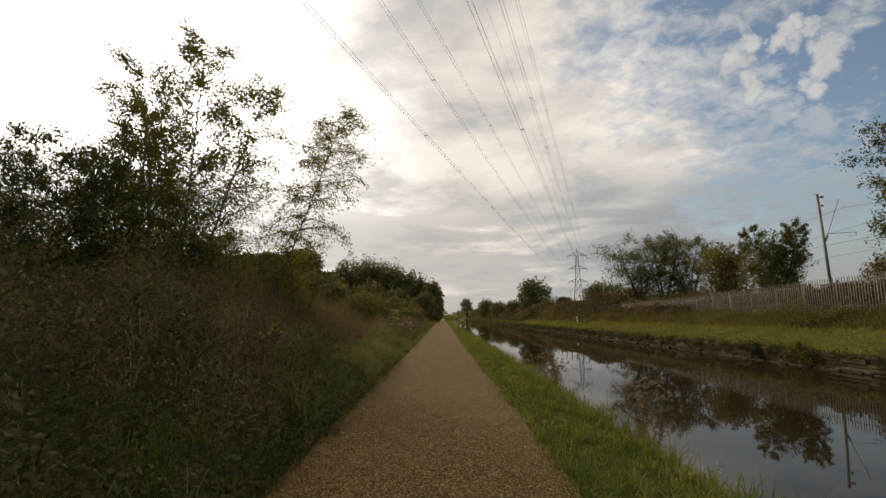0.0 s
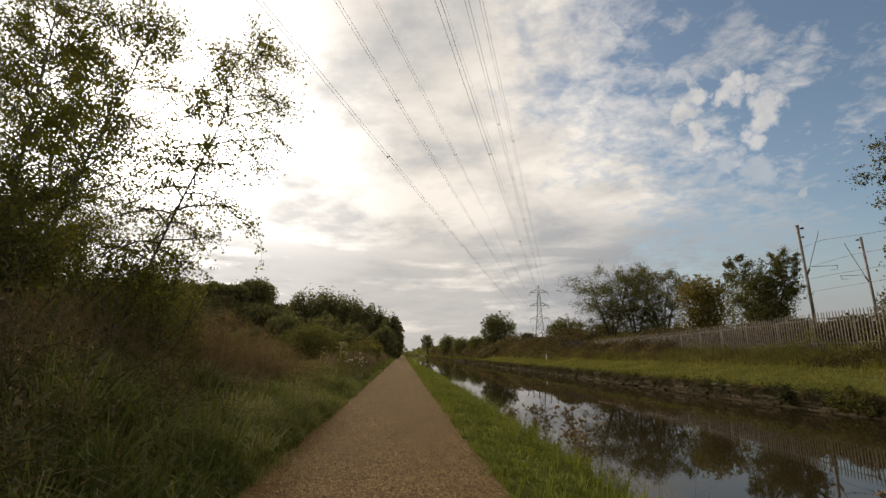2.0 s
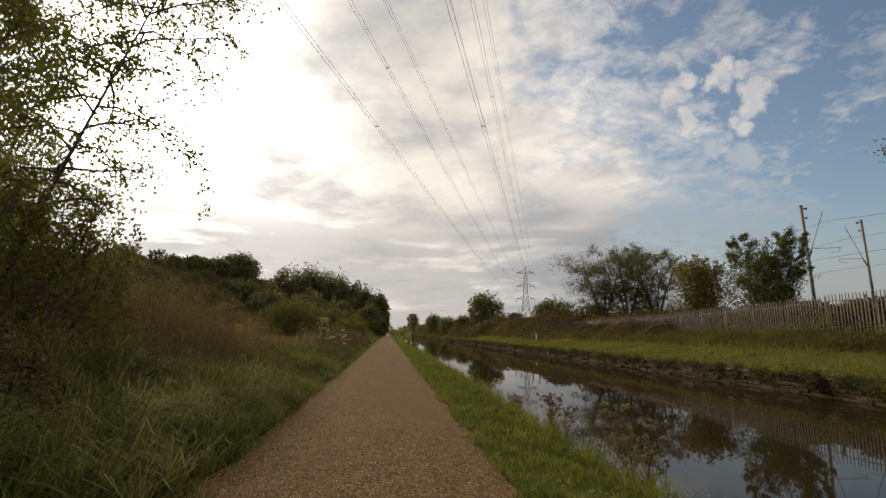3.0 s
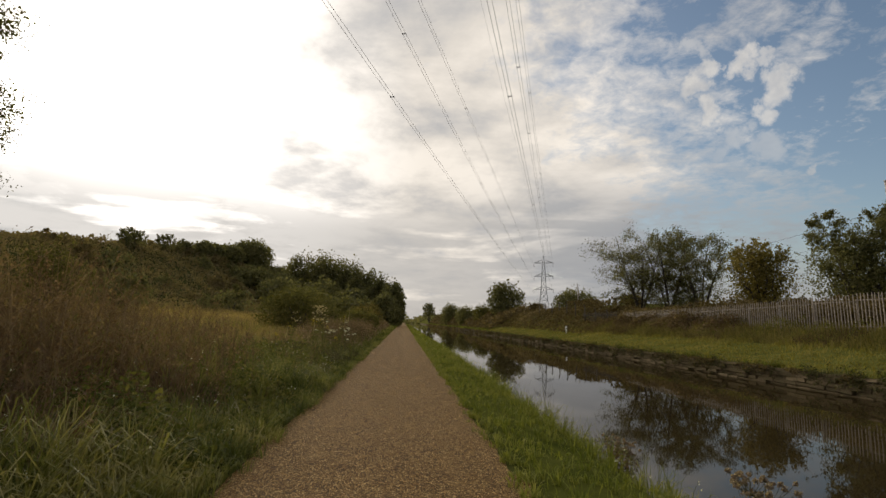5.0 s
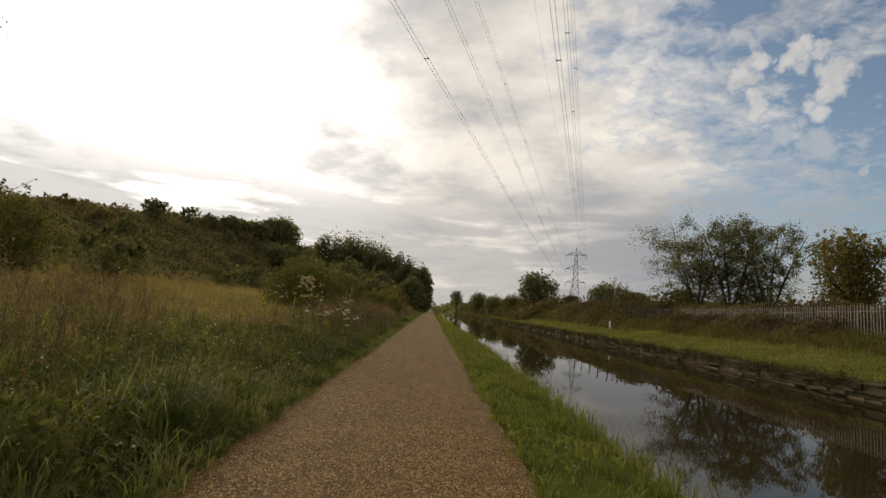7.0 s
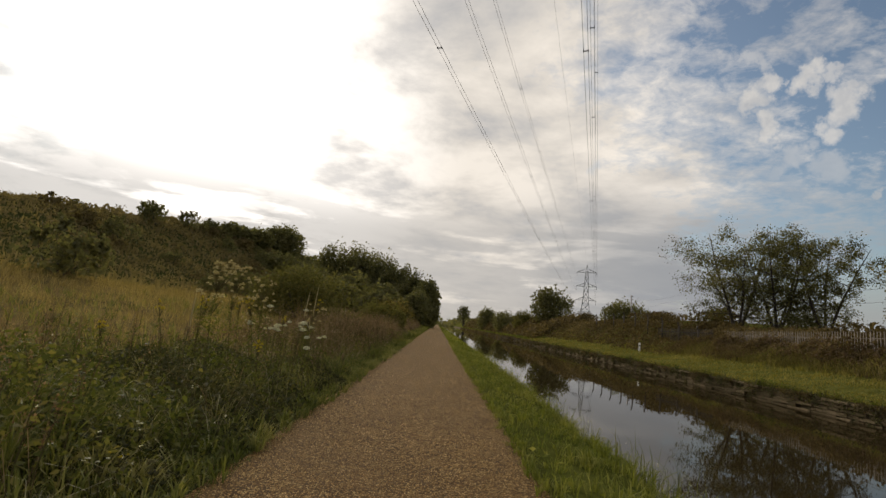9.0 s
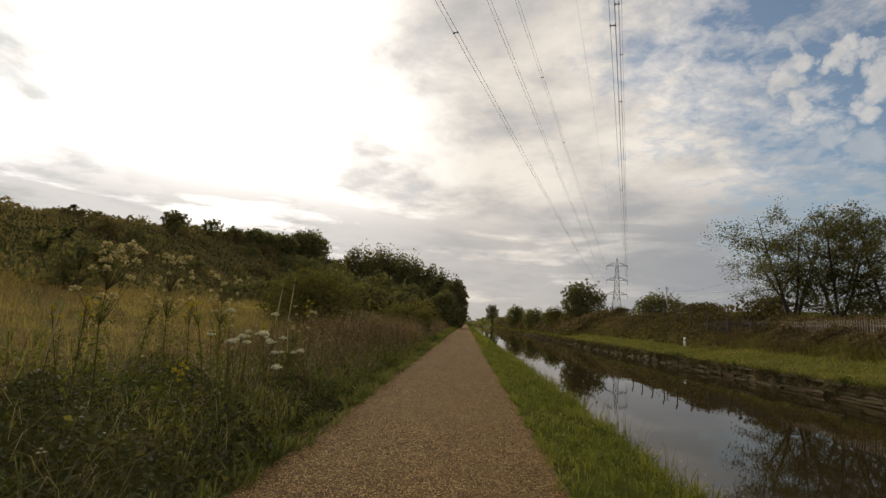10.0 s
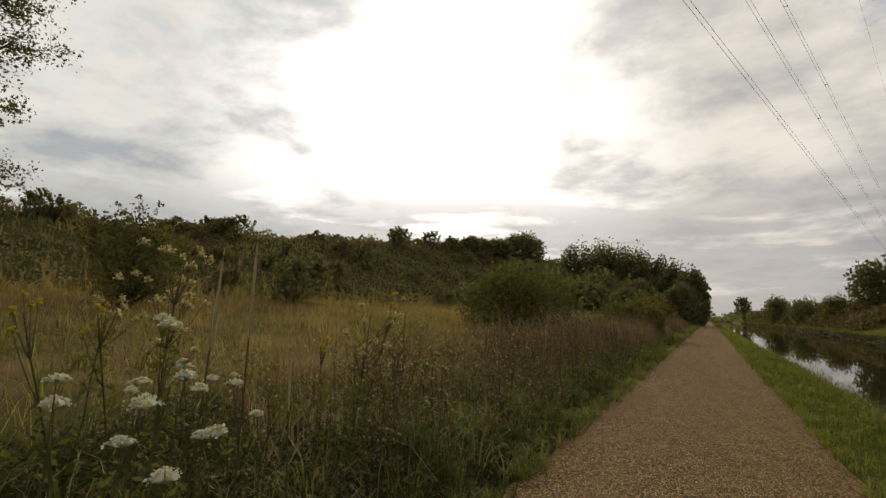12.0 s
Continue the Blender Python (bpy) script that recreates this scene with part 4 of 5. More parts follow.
# white marker post on the grass
ob = empty("marker_post", 18.4, 70.3, float(ground(18.4, 70.3)) - 0.03, "short white-painted marker post on the grass", "post")
part("shaft", fast_mesh("shaft", *box(0, 0, 0.38, 0.13, 0.11, 0.84), WHITEPAINT), ob)
part("cap", fast_mesh("cap", *stack(box(0, 0, 0.83, 0.15, 0.13, 0.06)), WHITEPAINT), ob)
part("band", fast_mesh("band", *box(0, -0.059, 0.62, 0.11, 0.01, 0.10), BARK), ob)

# ---------------------------------------------------------------- plants beside the water and the path


def scatter(n, x0, x1, y0, y1, r, keep=None):
    x, y = r.uniform(x0, x1, n), r.uniform(y0, y1, n)
    if keep is not None:
        m = keep(x, y)
        x, y = x[m], y[m]
    return x, y, ground(x, y)


def bank_height(x, y):
    """Height of the bramble and weed bank over the land."""
    front = np.clip((-1.55 - x) / np.interp(y, [7, 10, 14, 20], [1.9, 2.3, 3.2, 3.4]), 0, 1) ** np.interp(y, [8, 13], [0.75, 1.05])
    along = np.interp(y, [-10, 4, 10, 14, 17, 21, 26, 31], [2.3, 2.3, 2.35, 2.1, 1.8, 1.55, 1.2, 0.5])
    return along * front * (0.80 + 0.24 * wobble(x, y, 1.15) + 0.17 * wobble(x, y, 3.1, 2))


def open_ground(x, y, r):
    """Thins the grass under the white umbels, where dark leaf colour stands for shade."""
    shade_patch = (y > 29.8) & (y < 35.5) & (x < -1.8) & (x > -4.9)
    return ~shade_patch | (r.uniform(0, 1, len(x)) < 0.10)


def sward(name, pieces, mat, label):
    tagged(new(name, fast_mesh(name, *stack(*pieces), mat)), label, "grass", kind="stuff")


r = np.random.default_rng(21)
# verge between path and water
x, y, z = scatter(24000, PATH_R - 0.08, 3.1, 1.5, 62, r, lambda x, y: (x > PATH_R - 0.02 + 0.05 * wobble(y, x, 2.6)) & (r.uniform(0, 1, len(x)) < 0.7 + 0.4 * wobble(x, y, 2.1)))
h = (0.06 + 0.10 * (0.5 + 0.7 * wobble(x, y, 2.4))) * r.uniform(0.6, 1.6, len(x)) * np.clip((x - PATH_R + 0.1) / 0.25, 0.35, 1)
near = blades(np.stack([x, y, z - 0.01], 1), np.maximum(h, 0.03), r.uniform(0.005, 0.011, len(x)), 0.8, r)
x, y, z = scatter(1900, PATH_R + 0.05, 3.05, 1.5, 60, r)
h = (0.12 + 0.10 * wobble(x, y, 1.9) + 0.20 * np.clip(x - 2.1, 0, 1)) * r.uniform(0.7, 1.4, len(x)) * np.clip((x - PATH_R) / 0.35, 0.4, 1)
tufts = tussocks(x, y, z - 0.01, h, 11, 0.011, 0.10, r)
x, y = PATH_R + 0.02 + 0.06 * r.normal(0, 1, 900), r.uniform(1.5, 60, 900)
lip = tussocks(x, y, 0.0 * x, 0.09 * r.uniform(0.6, 1.6, len(x)), 10, 0.009, 0.12, r)
x, y, z = scatter(9000, PATH_R - 0.05, 3.1, 60, 210, r)
far = blades(np.stack([x, y, z - 0.01], 1), r.uniform(0.12, 0.32, len(x)), r.uniform(0.03, 0.06, len(x)), 0.5, r)
sward("verge_grass", [near, tufts, lip, far], GRASS, "bright green short grass between path and canal")
x, y, z = scatter(1500, 2.45, 3.15, 2, 60, r, lambda x, y: wobble(y, x, 0.9, 3) > -0.2)
sward("waterside_stems", [blades(np.stack([x, y, z - 0.01], 1), r.uniform(0.35, 0.75, len(x)), 0.006, 0.35, r)], FARGRASS, "thin flowering grass stems at the water's edge")
x, y, z = scatter(5200, PATH_R + 0.02, 3.0, 2, 58, r, lambda x, y: wobble(x, y, 1.6, 5) > 0.2)
at = np.stack([x, y, z + r.uniform(0.02, 0.12, len(x))], 1)
tagged(new("verge_herbs", fast_mesh("verge_herbs", *leaves(at, r.uniform(0.03, 0.085, len(x)), 0.6, 0.5, r), GRASS)), "broad-leaved weeds in the verge", "herbs", kind="stuff")
# rank grass along the left edge
x, y, z = scatter(26000, -3.4, PATH_L + 0.15, 2, 64, r, lambda x, y: open_ground(x, y, r) & (x < PATH_L + 0.08 + 0.06 * wobble(y, x, 1.9)) & (r.uniform(0, 1, len(x)) < 0.7 + 0.4 * wobble(x, y, 1.9, 3)))
h = (0.06 + 0.20 * np.clip((PATH_L - x) / 1.1, 0, 1)) * (0.8 + 0.35 * wobble(x, y, 1.4)) * r.uniform(0.6, 1.5, len(x))
near = blades(np.stack([x, y, z - 0.01], 1), h, r.uniform(0.006, 0.013, len(x)), 0.8, r)
x, y, z = scatter(1200, -4.6, PATH_L - 0.05, 4, 52, r, lambda x, y: open_ground(x, y, r) & (r.uniform(0, 1, len(x)) < np.interp(-x, [1.6, 3.2, 4.6], [1, 0.9, 0.4])))
h = (0.15 + 0.22 * np.clip((PATH_L - x) / 1.0, 0, 1)) * (0.85 + 0.5 * wobble(x, y, 1.1)) * r.uniform(0.75, 1.35, len(x))
tufts = tussocks(x, y, z - 0.01, h, 13, 0.012, 0.16, r)
x, y, z = scatter(9000, -3.8, PATH_L + 0.05, 62, 190, r)
far = blades(np.stack([x, y, z - 0.01], 1), r.uniform(0.2, 0.6, len(x)), r.uniform(0.03, 0.07, len(x)), 0.5, r)
x, y = PATH_L - 0.06 + 0.07 * r.normal(0, 1, 700), r.uniform(3, 60, 700)
lip = tussocks(x, y, 0.0 * x, 0.14 * r.uniform(0.6, 1.6, len(x)), 11, 0.010, 0.15, r)
sward("edge_grass", [near, tufts, lip, far], GRASS_LEFT, "long green grass leaning over the path's edge")
x, y, z = scatter(46000, -4.6, PATH_L - 0.04, 8, 50, r, lambda x, y: open_ground(x, y, r) & (wobble(x, y, 1.25, 11) + 0.5 * wobble(x, y, 3.3, 4) > 0.10))
hn = np.interp(y, [8, 16, 28, 36], [0.42, 0.62, 0.60, 0.45]) * np.clip((PATH_L - x) / 0.9, 0.15, 1) * (1 + 0.4 * wobble(x, y, 2.0, 3))
at = np.stack([x, y, z + hn * r.uniform(0, 1, len(x)) ** 0.6], 1)
tagged(new("nettles", fast_mesh("nettles", *leaves(at, r.uniform(0.025, 0.075, len(x)), 0.55, 0.35, r), NETTLE)), "dark green nettles and docks in clumps", "nettles", kind="stuff")
x, y, z = scatter(7000, -4.5, PATH_L - 0.5, 12, 50, r, lambda x, y: open_ground(x, y, r) & (wobble(x, y, 0.9, 6) > 0.2))
sward("straw", [blades(np.stack([x, y, z], 1), r.uniform(0.35, 0.8, len(x)), 0.006, 0.9, r)], DRY, "bent dry straw among the green grass")
x, y, z = scatter(3300, -5.2, PATH_L - 0.12, 6, 40, r, lambda x, y: open_ground(x, y, r) & (wobble(x, y, 1.3, 9) + 0.4 * wobble(x, y, 3.1, 1) > np.interp(y, [6, 9, 12, 24, 27, 40], [0.4, 0.2, -0.45, -0.5, -0.05, 0.0])))
h = (0.22 + 0.26 * np.clip((PATH_L - x) / 0.9, 0, 1)) * (0.9 + 0.4 * wobble(x, y, 0.8, 2)) * r.uniform(0.7, 1.3, len(x)) * np.interp(y, [6, 12, 24, 28], [1.5, 1.2, 1.0, 0.75])
lift = np.where(y < 17, 0.45 * bank_height(x, y), 0.0)
sward("matted_grass", [tussocks(x, y, z + lift - 0.01, h, 17, 0.010, 0.26, r)], GRASS_LEFT, "thick drooping tussocks of long grass beside the path")
x, y, z = scatter(800, -5.0, PATH_L - 0.45, 3, 40, r, lambda x, y: open_ground(x, y, r) & (wobble(x, y, 1.7, 4) > np.interp(y, [3, 24, 27], [-0.2, -0.1, 0.2])))
lift = np.where(y < 17, 0.6 * bank_height(x, y), 0.0)
sward("grey_straw", [tussocks(x, y, z + lift, r.uniform(0.25, 0.55, len(x)), 8, 0.006, 0.25, r)], STRAW, "pale bleached blades of dead grass in the bank")
# Low leaf mounds; their dark colour stands in for shade under the umbels.
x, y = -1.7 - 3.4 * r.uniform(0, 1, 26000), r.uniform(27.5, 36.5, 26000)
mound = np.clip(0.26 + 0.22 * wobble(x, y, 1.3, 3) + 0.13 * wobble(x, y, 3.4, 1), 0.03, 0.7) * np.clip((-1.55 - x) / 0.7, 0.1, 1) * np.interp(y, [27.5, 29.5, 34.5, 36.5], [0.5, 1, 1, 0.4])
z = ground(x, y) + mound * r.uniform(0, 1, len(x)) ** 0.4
tagged(new("hollow_weeds", fast_mesh("hollow_weeds", *leaves(np.stack([x, y, z], 1), r.uniform(0.02, 0.085, len(x)), 0.5, 0.25, r), SHADED_DOCK)), "tangled dock and bramble leaves, coloured dark for the shade under the white umbels", "weeds", kind="stuff")
x, y = r.uniform(-4.2, -1.9, 260), r.uniform(28.5, 35.5, 260)
sward("hollow_straw", [blades(np.stack([x, y, ground(x, y) + 0.12], 1), r.uniform(0.25, 0.55, len(x)), 0.006, 1.3, r)], STRAW, "bent pale straw lying on dark weeds")
x, y = r.uniform(-3.0, -1.9, 30), r.uniform(32.4, 35.5, 30)
sward("arching_grass", [tussocks(x, y, ground(x, y) - 0.01, r.uniform(0.35, 0.6, len(x)), 22, 0.008, 0.34, r)], GRASS_LEFT, "arching green grass beside the white umbels")
# dry meadow
x, y, z = scatter(84000, -26, -3.2, 18, 80, r, lambda x, y: (-x > np.interp(y, [18, 30, 35, 38], [7.5, 5.2, 5.0, 3.6])) & (r.uniform(0, 1, len(x)) < (0.6 + 0.4 * wobble(x, y, 0.8)) * np.interp(-x, [3.2, 5, 26], [0.5, 1, 0.8])))
h = (0.42 + 0.16 * wobble(x, y, 0.5)) * r.uniform(0.6, 1.4, len(x))
d = np.hypot(x, y - 28)
sward("meadow_grass", [blades(np.stack([x, y, z - 0.02], 1), h, r.uniform(0.6, 1.4, len(x)) * np.interp(d, [4, 12, 40], [0.004, 0.0075, 0.020]), 0.8, r)], MEADOW, "dry yellow and orange meadow grass")
x, y, z = scatter(1700, -16, -2.8, 14, 60, r, lambda x, y: open_ground(x, y, r) & (wobble(x, y, 0.45, 2) > -0.25))
sward("meadow_green", [tussocks(x, y, z - 0.02, 0.36 * r.uniform(0.6, 1.4, len(x)), 7, 0.018, 0.2, r)], GRASS_LEFT, "green tufts of grass in the dry meadow")
# far bank and hillside
x, y, z = scatter(40000, WALL_X - 0.02, 20.0, -14, 125, r, lambda x, y: r.uniform(0, 1, len(x)) < np.interp(y, [-14, 10, 40, 125], [0.1, 1, 1, 0.7]))
h = np.interp(x, [14, 14.7, 15.2, 18, 20], [0.24, 0.22, 0.10, 0.12, 0.30]) * r.uniform(0.5, 1.5, len(x)) * (1 + 0.5 * wobble(x, y, 0.9))
sward("bank_grass", [blades(np.stack([x, y, z - 0.02], 1), h, r.uniform(0.03, 0.06, len(x)), 0.7, r)], MOWN, "bright yellow-green mown grass on the far bank")
x, y = r.uniform(WALL_X - 0.12, WALL_X + 0.25, 420), r.uniform(12, 110, 420)
m = wobble(y, 0 * y, 0.6, 2) > -0.3
x, y = x[m], y[m]
sward("overhanging_grass", [tussocks(x, y, WALL_TOP - 0.02 + 0 * x, r.uniform(0.15, 0.38, len(x)), 14, 0.022, 0.2, r)], FARGRASS, "shaggy grass hanging over the canal wall's edge")
x, y, z = scatter(9000, WALL_X - 0.05, 20, 112, 330, r)
sward("far_bank_grass", [blades(np.stack([x, y, z - 0.02], 1), r.uniform(0.15, 0.5, len(x)), r.uniform(0.10, 0.2, len(x)), 0.5, r)], FARGRASS, "grass on the distant canal bank")
x, y = r.uniform(WALL_X - 0.25, WALL_X + 0.15, 2600), 68 + 260 * r.uniform(0, 1, 2600) ** 1.2
z = WATER_Z + 0.75 * r.uniform(0, 1, len(x))
tagged(new("wall_creeper", fast_mesh("wall_creeper", *leaves(np.stack([x, y, z], 1), r.uniform(0.5, 1.2, len(x)) * np.interp(y, [68, 120], [0.16, 0.42]), 0.7, r=r), HEDGE)), "brown-green creeper covering the distant canal wall", "plants", kind="stuff")
x, y, z = scatter(40000, 19.4, 24.0, -14, 68, r, lambda x, y: (wobble(x, y, 0.5, 1) > -0.6) & (r.uniform(0, 1, len(x)) < np.interp(y, [-14, 10], [0.05, 1])))
red = wobble(x, y, 0.35, 6) > np.interp(y, [30, 50, 60], [0.25, 0.1, -0.25])
for pick, mat, nm, lb in ((red, HEDGE, "bank_weeds", "tall olive-brown weeds along the foot of the fence"), (~red, GOLDGRASS, "bank_tall_grass", "tall yellowing grass along the foot of the fence")):
    sward(nm, [blades(np.stack([x, y, z - 0.02], 1)[pick], (r.uniform(0.35, 1.0, len(x)) * np.interp(y, [20, 40, 50, 58, 68], [0.75, 1.0, 1.2, 1.5, 1.6]) * np.interp(x, [19.4, 20.8], [0.55, 1.0]))[pick], r.uniform(0.018, 0.04, int(pick.sum())), 0.45, r)], mat, lb)
x, y, z = scatter(10000, -62, -21, 20, 170, r)
sward("hill_grass", [blades(np.stack([x, y, z - 0.05], 1), r.uniform(0.4, 1.2, len(x)), r.uniform(0.08, 0.18, len(x)), 0.5, r)], HILL, "coarse dark green growth covering the hillside")

x, y = -r.uniform(21, 60, 40000), 26 + 146 * r.uniform(0, 1, 40000) ** 1.25
top = np.clip(0.55 + 1.1 * wobble(x, y, 0.33, 3) + 0.7 * wobble(x, y, 0.9, 1), 0.05, 2.4) * np.interp(-x, [21, 26, 52, 58], [0.15, 1, 1, 0.5]) * np.interp(y, [26, 62, 85], [0.5, 0.5, 1.0])
z = ground(x, y) + top * r.uniform(0.1, 1, len(x)) ** 0.5
tagged(new("hill_scrub", fast_mesh("hill_scrub", *leaves(np.stack([x, y, z], 1), r.uniform(0.5, 1.4, len(x)) * np.interp(np.hypot(x, y - 28), [20, 45, 100], [0.12, 0.24, 0.5]), 0.7, r=r), HILL)), "low olive and brown scrub growing all over the hillside", "scrub", kind="stuff")
x, y = r.uniform(22.25, 25.8, 26000), r.uniform(4, 68, 26000)
top = np.interp(x, [22.25, 24, 25.8], [2.75, 3.05, 3.2]) + 0.35 * wobble(x, y, 0.9, 8) + 0.12 * wobble(x, y, 3.0, 1) - ground(x, y)
z = ground(x, y) + top * r.uniform(0, 1, len(x)) ** 0.5
tagged(new("fence_undergrowth", fast_mesh("fence_undergrowth", *leaves(np.stack([x, y, z], 1), r.uniform(0.13, 0.30, len(x)), 0.65, r=r), HEDGE)), "dark tangled undergrowth behind the palisade fence", "undergrowth", kind="stuff")

x, y = r.uniform(19.5, 21.9, 30000), r.uniform(8, 70, 30000)
clump = np.clip(np.interp(y, [8, 34, 42], [0.62, 0.58, 0.42]) + 0.65 * wobble(x, y, 0.8, 5) + 0.35 * wobble(x, y, 2.1, 2), 0.05, 1.3) * np.interp(x, [19.5, 21], [0.4, 1.25]) * np.interp(y, [10, 34, 42], [1.3, 1.15, 0.8])
m = r.uniform(0, 1, len(x)) < 0.15 + clump
z = ground(x, y) + clump * r.uniform(0, 1, len(x)) ** 0.5
tagged(new("fence_foot_weeds", fast_mesh("fence_foot_weeds", *leaves(np.stack([x, y, z], 1)[m], r.uniform(0.05, 0.13, int(m.sum())), 0.6, r=r), ELDER)), "clumps of olive weeds at the foot of the fence", "weeds", kind="stuff")

for mat, nm, lb in ((HEDGE, "fence_thicket", "olive bramble thicket growing over the fence's end"), (DRY, "fence_dock", "brown dead dock in front of the fence's end")):
    x, y = r.uniform(20.4, 21.9, 10000), 43 + 25 * r.uniform(0, 1, 10000) ** 0.7
    top = (0.82 + 0.5 * wobble(x, y, 0.7, 3) + 0.25 * wobble(x, y, 2.0, 7)) * np.interp(y, [43, 46, 50, 58, 68], [0.5, 1.2, 1.5, 1.4, 1.3]) * np.interp(x, [20.4, 21.2], [0.6, 1])
    z = ground(x, y) + top * r.uniform(0, 1, len(x)) ** 0.6
    tagged(new(nm, fast_mesh(nm, *leaves(np.stack([x, y, z], 1), r.uniform(0.10, 0.24, len(x)), 0.6, r=r), mat)), lb, "undergrowth", kind="stuff")

# hedge of brambles on the far bank, beyond the palisade
x, y = r.uniform(18.6, 25.5, 30000), 66 + 175 * r.uniform(0, 1, 30000) ** 1.3
top = (0.66 + 0.007 * (y - 66)) * np.clip((x - 18.4) / 1.6, 0.12, 1) * (0.75 + 0.3 * wobble(x, y, 0.5)) * np.clip((y - 68) / 10, 0.15, 1)
z = ground(x, y) + top * r.uniform(0, 1, len(x)) ** 0.5
tagged(new("bramble_hedge", fast_mesh("bramble_hedge", *leaves(np.stack([x, y, z], 1), r.uniform(0.18, 0.38, len(x)), 0.7, r=r), HEDGE)), "dense bramble growth covering the far bank", "hedge", kind="stuff")
x, y = r.uniform(16.4, 25, 11000), 112 + 230 * r.uniform(0, 1, 11000) ** 1.2
top = (1.6 + 0.006 * (y - 112)) * np.clip((x - 16.0) / 2.2, 0.1, 1) * (0.85 + 0.5 * wobble(x, y, 0.16, 3) + 0.2 * wobble(x, y, 0.6))
z = ground(x, y) + np.maximum(top, 0.2) * r.uniform(0, 1, len(x)) ** 0.5
tagged(new("bank_scrub", fast_mesh("bank_scrub", *leaves(np.stack([x, y, z], 1), r.uniform(0.35, 0.8, len(x)), 0.7, r=r), HEDGE)), "unbroken brown-green scrub along the distant bank", "scrub", kind="stuff")
# trailing plants on the canal wall
x, y = 14.22 + r.normal(0, 0.12, 26000), r.uniform(8, 110, 26000)
keep = wobble(y, 0 * y, 0.75, 5) + 0.6 * wobble(y, 0 * y, 2.2) > 0.22
x, y = x[keep], y[keep]
z = WALL_TOP + 0.05 - np.abs(r.normal(0, 0.20, len(x))) * (0.7 + 0.6 * wobble(y, 0 * y, 3.1, 4))
tagged(new("wall_plants", fast_mesh("wall_plants", *leaves(np.stack([x, y, np.maximum(z, WATER_Z + 0.02)], 1), r.uniform(0.04, 0.12, len(x)), 0.5, r=r), HEDGE)), "dark plants trailing over the canal wall", "plants", kind="stuff")
cy, cz = 11 + 99 * r.uniform(0, 1, 380) ** 1.2, WALL_TOP - np.abs(r.normal(0, 0.16, 380))
k = np.repeat(np.arange(380), 46)
at = np.stack([14.19 + r.normal(0, 0.05, len(k)), cy[k] + r.normal(0, 0.13, len(k)), np.maximum(cz[k] + r.normal(0, 0.16, len(k)), WATER_Z + 0.02)], 1)
tagged(new("wall_moss", fast_mesh("wall_moss", *leaves(at, r.uniform(0.04, 0.11, len(k)), 0.6, r=r), BRAMBLE)), "dark tufts of moss and fern rooted in the canal wall", "plants", kind="stuff")
bush("wall_fern", 14.35, 20.6, 0.85, 1.1, 2.2, SCRUB, "green bush hanging over the canal wall", seed=91, count=1500, leaf=0.10, base_z=-0.55)
bush("wall_fern", 14.25, 23.5, 0.55, 0.7, 1.0, BRAMBLE, "dark bush hanging over the canal wall", seed=92, count=700, leaf=0.10, base_z=-0.5)


# bramble bank beside the first stretch of path
x, y = -1.6 - 6.9 * r.uniform(0, 1, 150000) ** 1.5, r.uniform(0.5, 17, 150000)
hb = bank_height(x, y)
z = ground(x, y) + hb * r.uniform(0, 1, len(x)) ** 0.22 + r.normal(0, 0.04, len(x))
m = (hb > 0.08) & (r.uniform(0, 1, len(x)) < np.interp(y - 1.0 * np.clip(-x - 2.2, 0, 3), [0, 4, 8, 11], [1, 1, 0.55, 0.06])) & (r.uniform(0, 1, len(x)) < 0.6 + 0.4 * wobble(x, y, 1.3, 7))
tagged(new("brambles", fast_mesh("brambles", *leaves(np.stack([x, y, z], 1)[m], (0.028 + 0.062 * r.uniform(0, 1, int(m.sum())) ** 1.6), 0.55, 0.3, r), BRAMBLE)), "dense dark bramble thicket beside the path", "brambles", kind="stuff")
x, y = r.uniform(-8.5, -1.9, 46000), r.uniform(0.5, 31, 46000)
hb = bank_height(x, y)
m = (hb > 0.25) & (wobble(x, y, 0.8, 4) > np.interp(y, [8, 13, 18, 22, 27], [0.55, 0.25, -0.05, 0.25, 1.2]))
x, y, hb = x[m], y[m], hb[m]
red = blades(np.stack([x, y, ground(x, y) + hb * 0.35], 1), hb * r.uniform(0.5, 0.95, len(x)), r.uniform(0.006, 0.014, len(x)), 0.6, r)
sward("dry_weeds", [red], DRY, "tall reddish-brown dead weeds")
x, y = r.uniform(-7.5, -1.65, 1500), r.uniform(0.5, 28, 1500)
m = (y > 13) | (x > -2.3) | (wobble(x, y, 1.1, 8) > 0.35)
x, y = x[m], y[m]
hb = bank_height(x, y)
ex, ey = PATH_L - 0.12 - 1.1 * r.uniform(0, 1, 330) ** 1.3, r.uniform(6.5, 17.5, 330)
em = (wobble(ex, ey, 1.2, 4) > -0.45)
ex, ey = ex[em], ey[em]
long_blades = tussocks(ex, ey, ground(ex, ey) - 0.01, (0.30 + 0.40 * np.clip((PATH_L - ex) / 0.8, 0, 1)) * r.uniform(0.7, 1.3, len(ex)), 24, 0.010, 0.22, r)
sward("bank_tufts", [long_blades, tussocks(x, y, ground(x, y) + hb * 0.55, (0.22 + 0.22 * np.clip(hb, 0, 1.0)) * r.uniform(0.5, 1.2, len(x)), 11, 0.009, 0.25, r)], GRASS_LEFT, "long grass growing through the brambles")
x, y = -1.9 - 6.5 * r.uniform(0, 1, 52000) ** 1.3, r.uniform(0.5, 29, 52000)
hb = bank_height(x, y)
z = ground(x, y) + hb * r.uniform(0.55, 1.06, len(x)) + r.normal(0, 0.04, len(x))
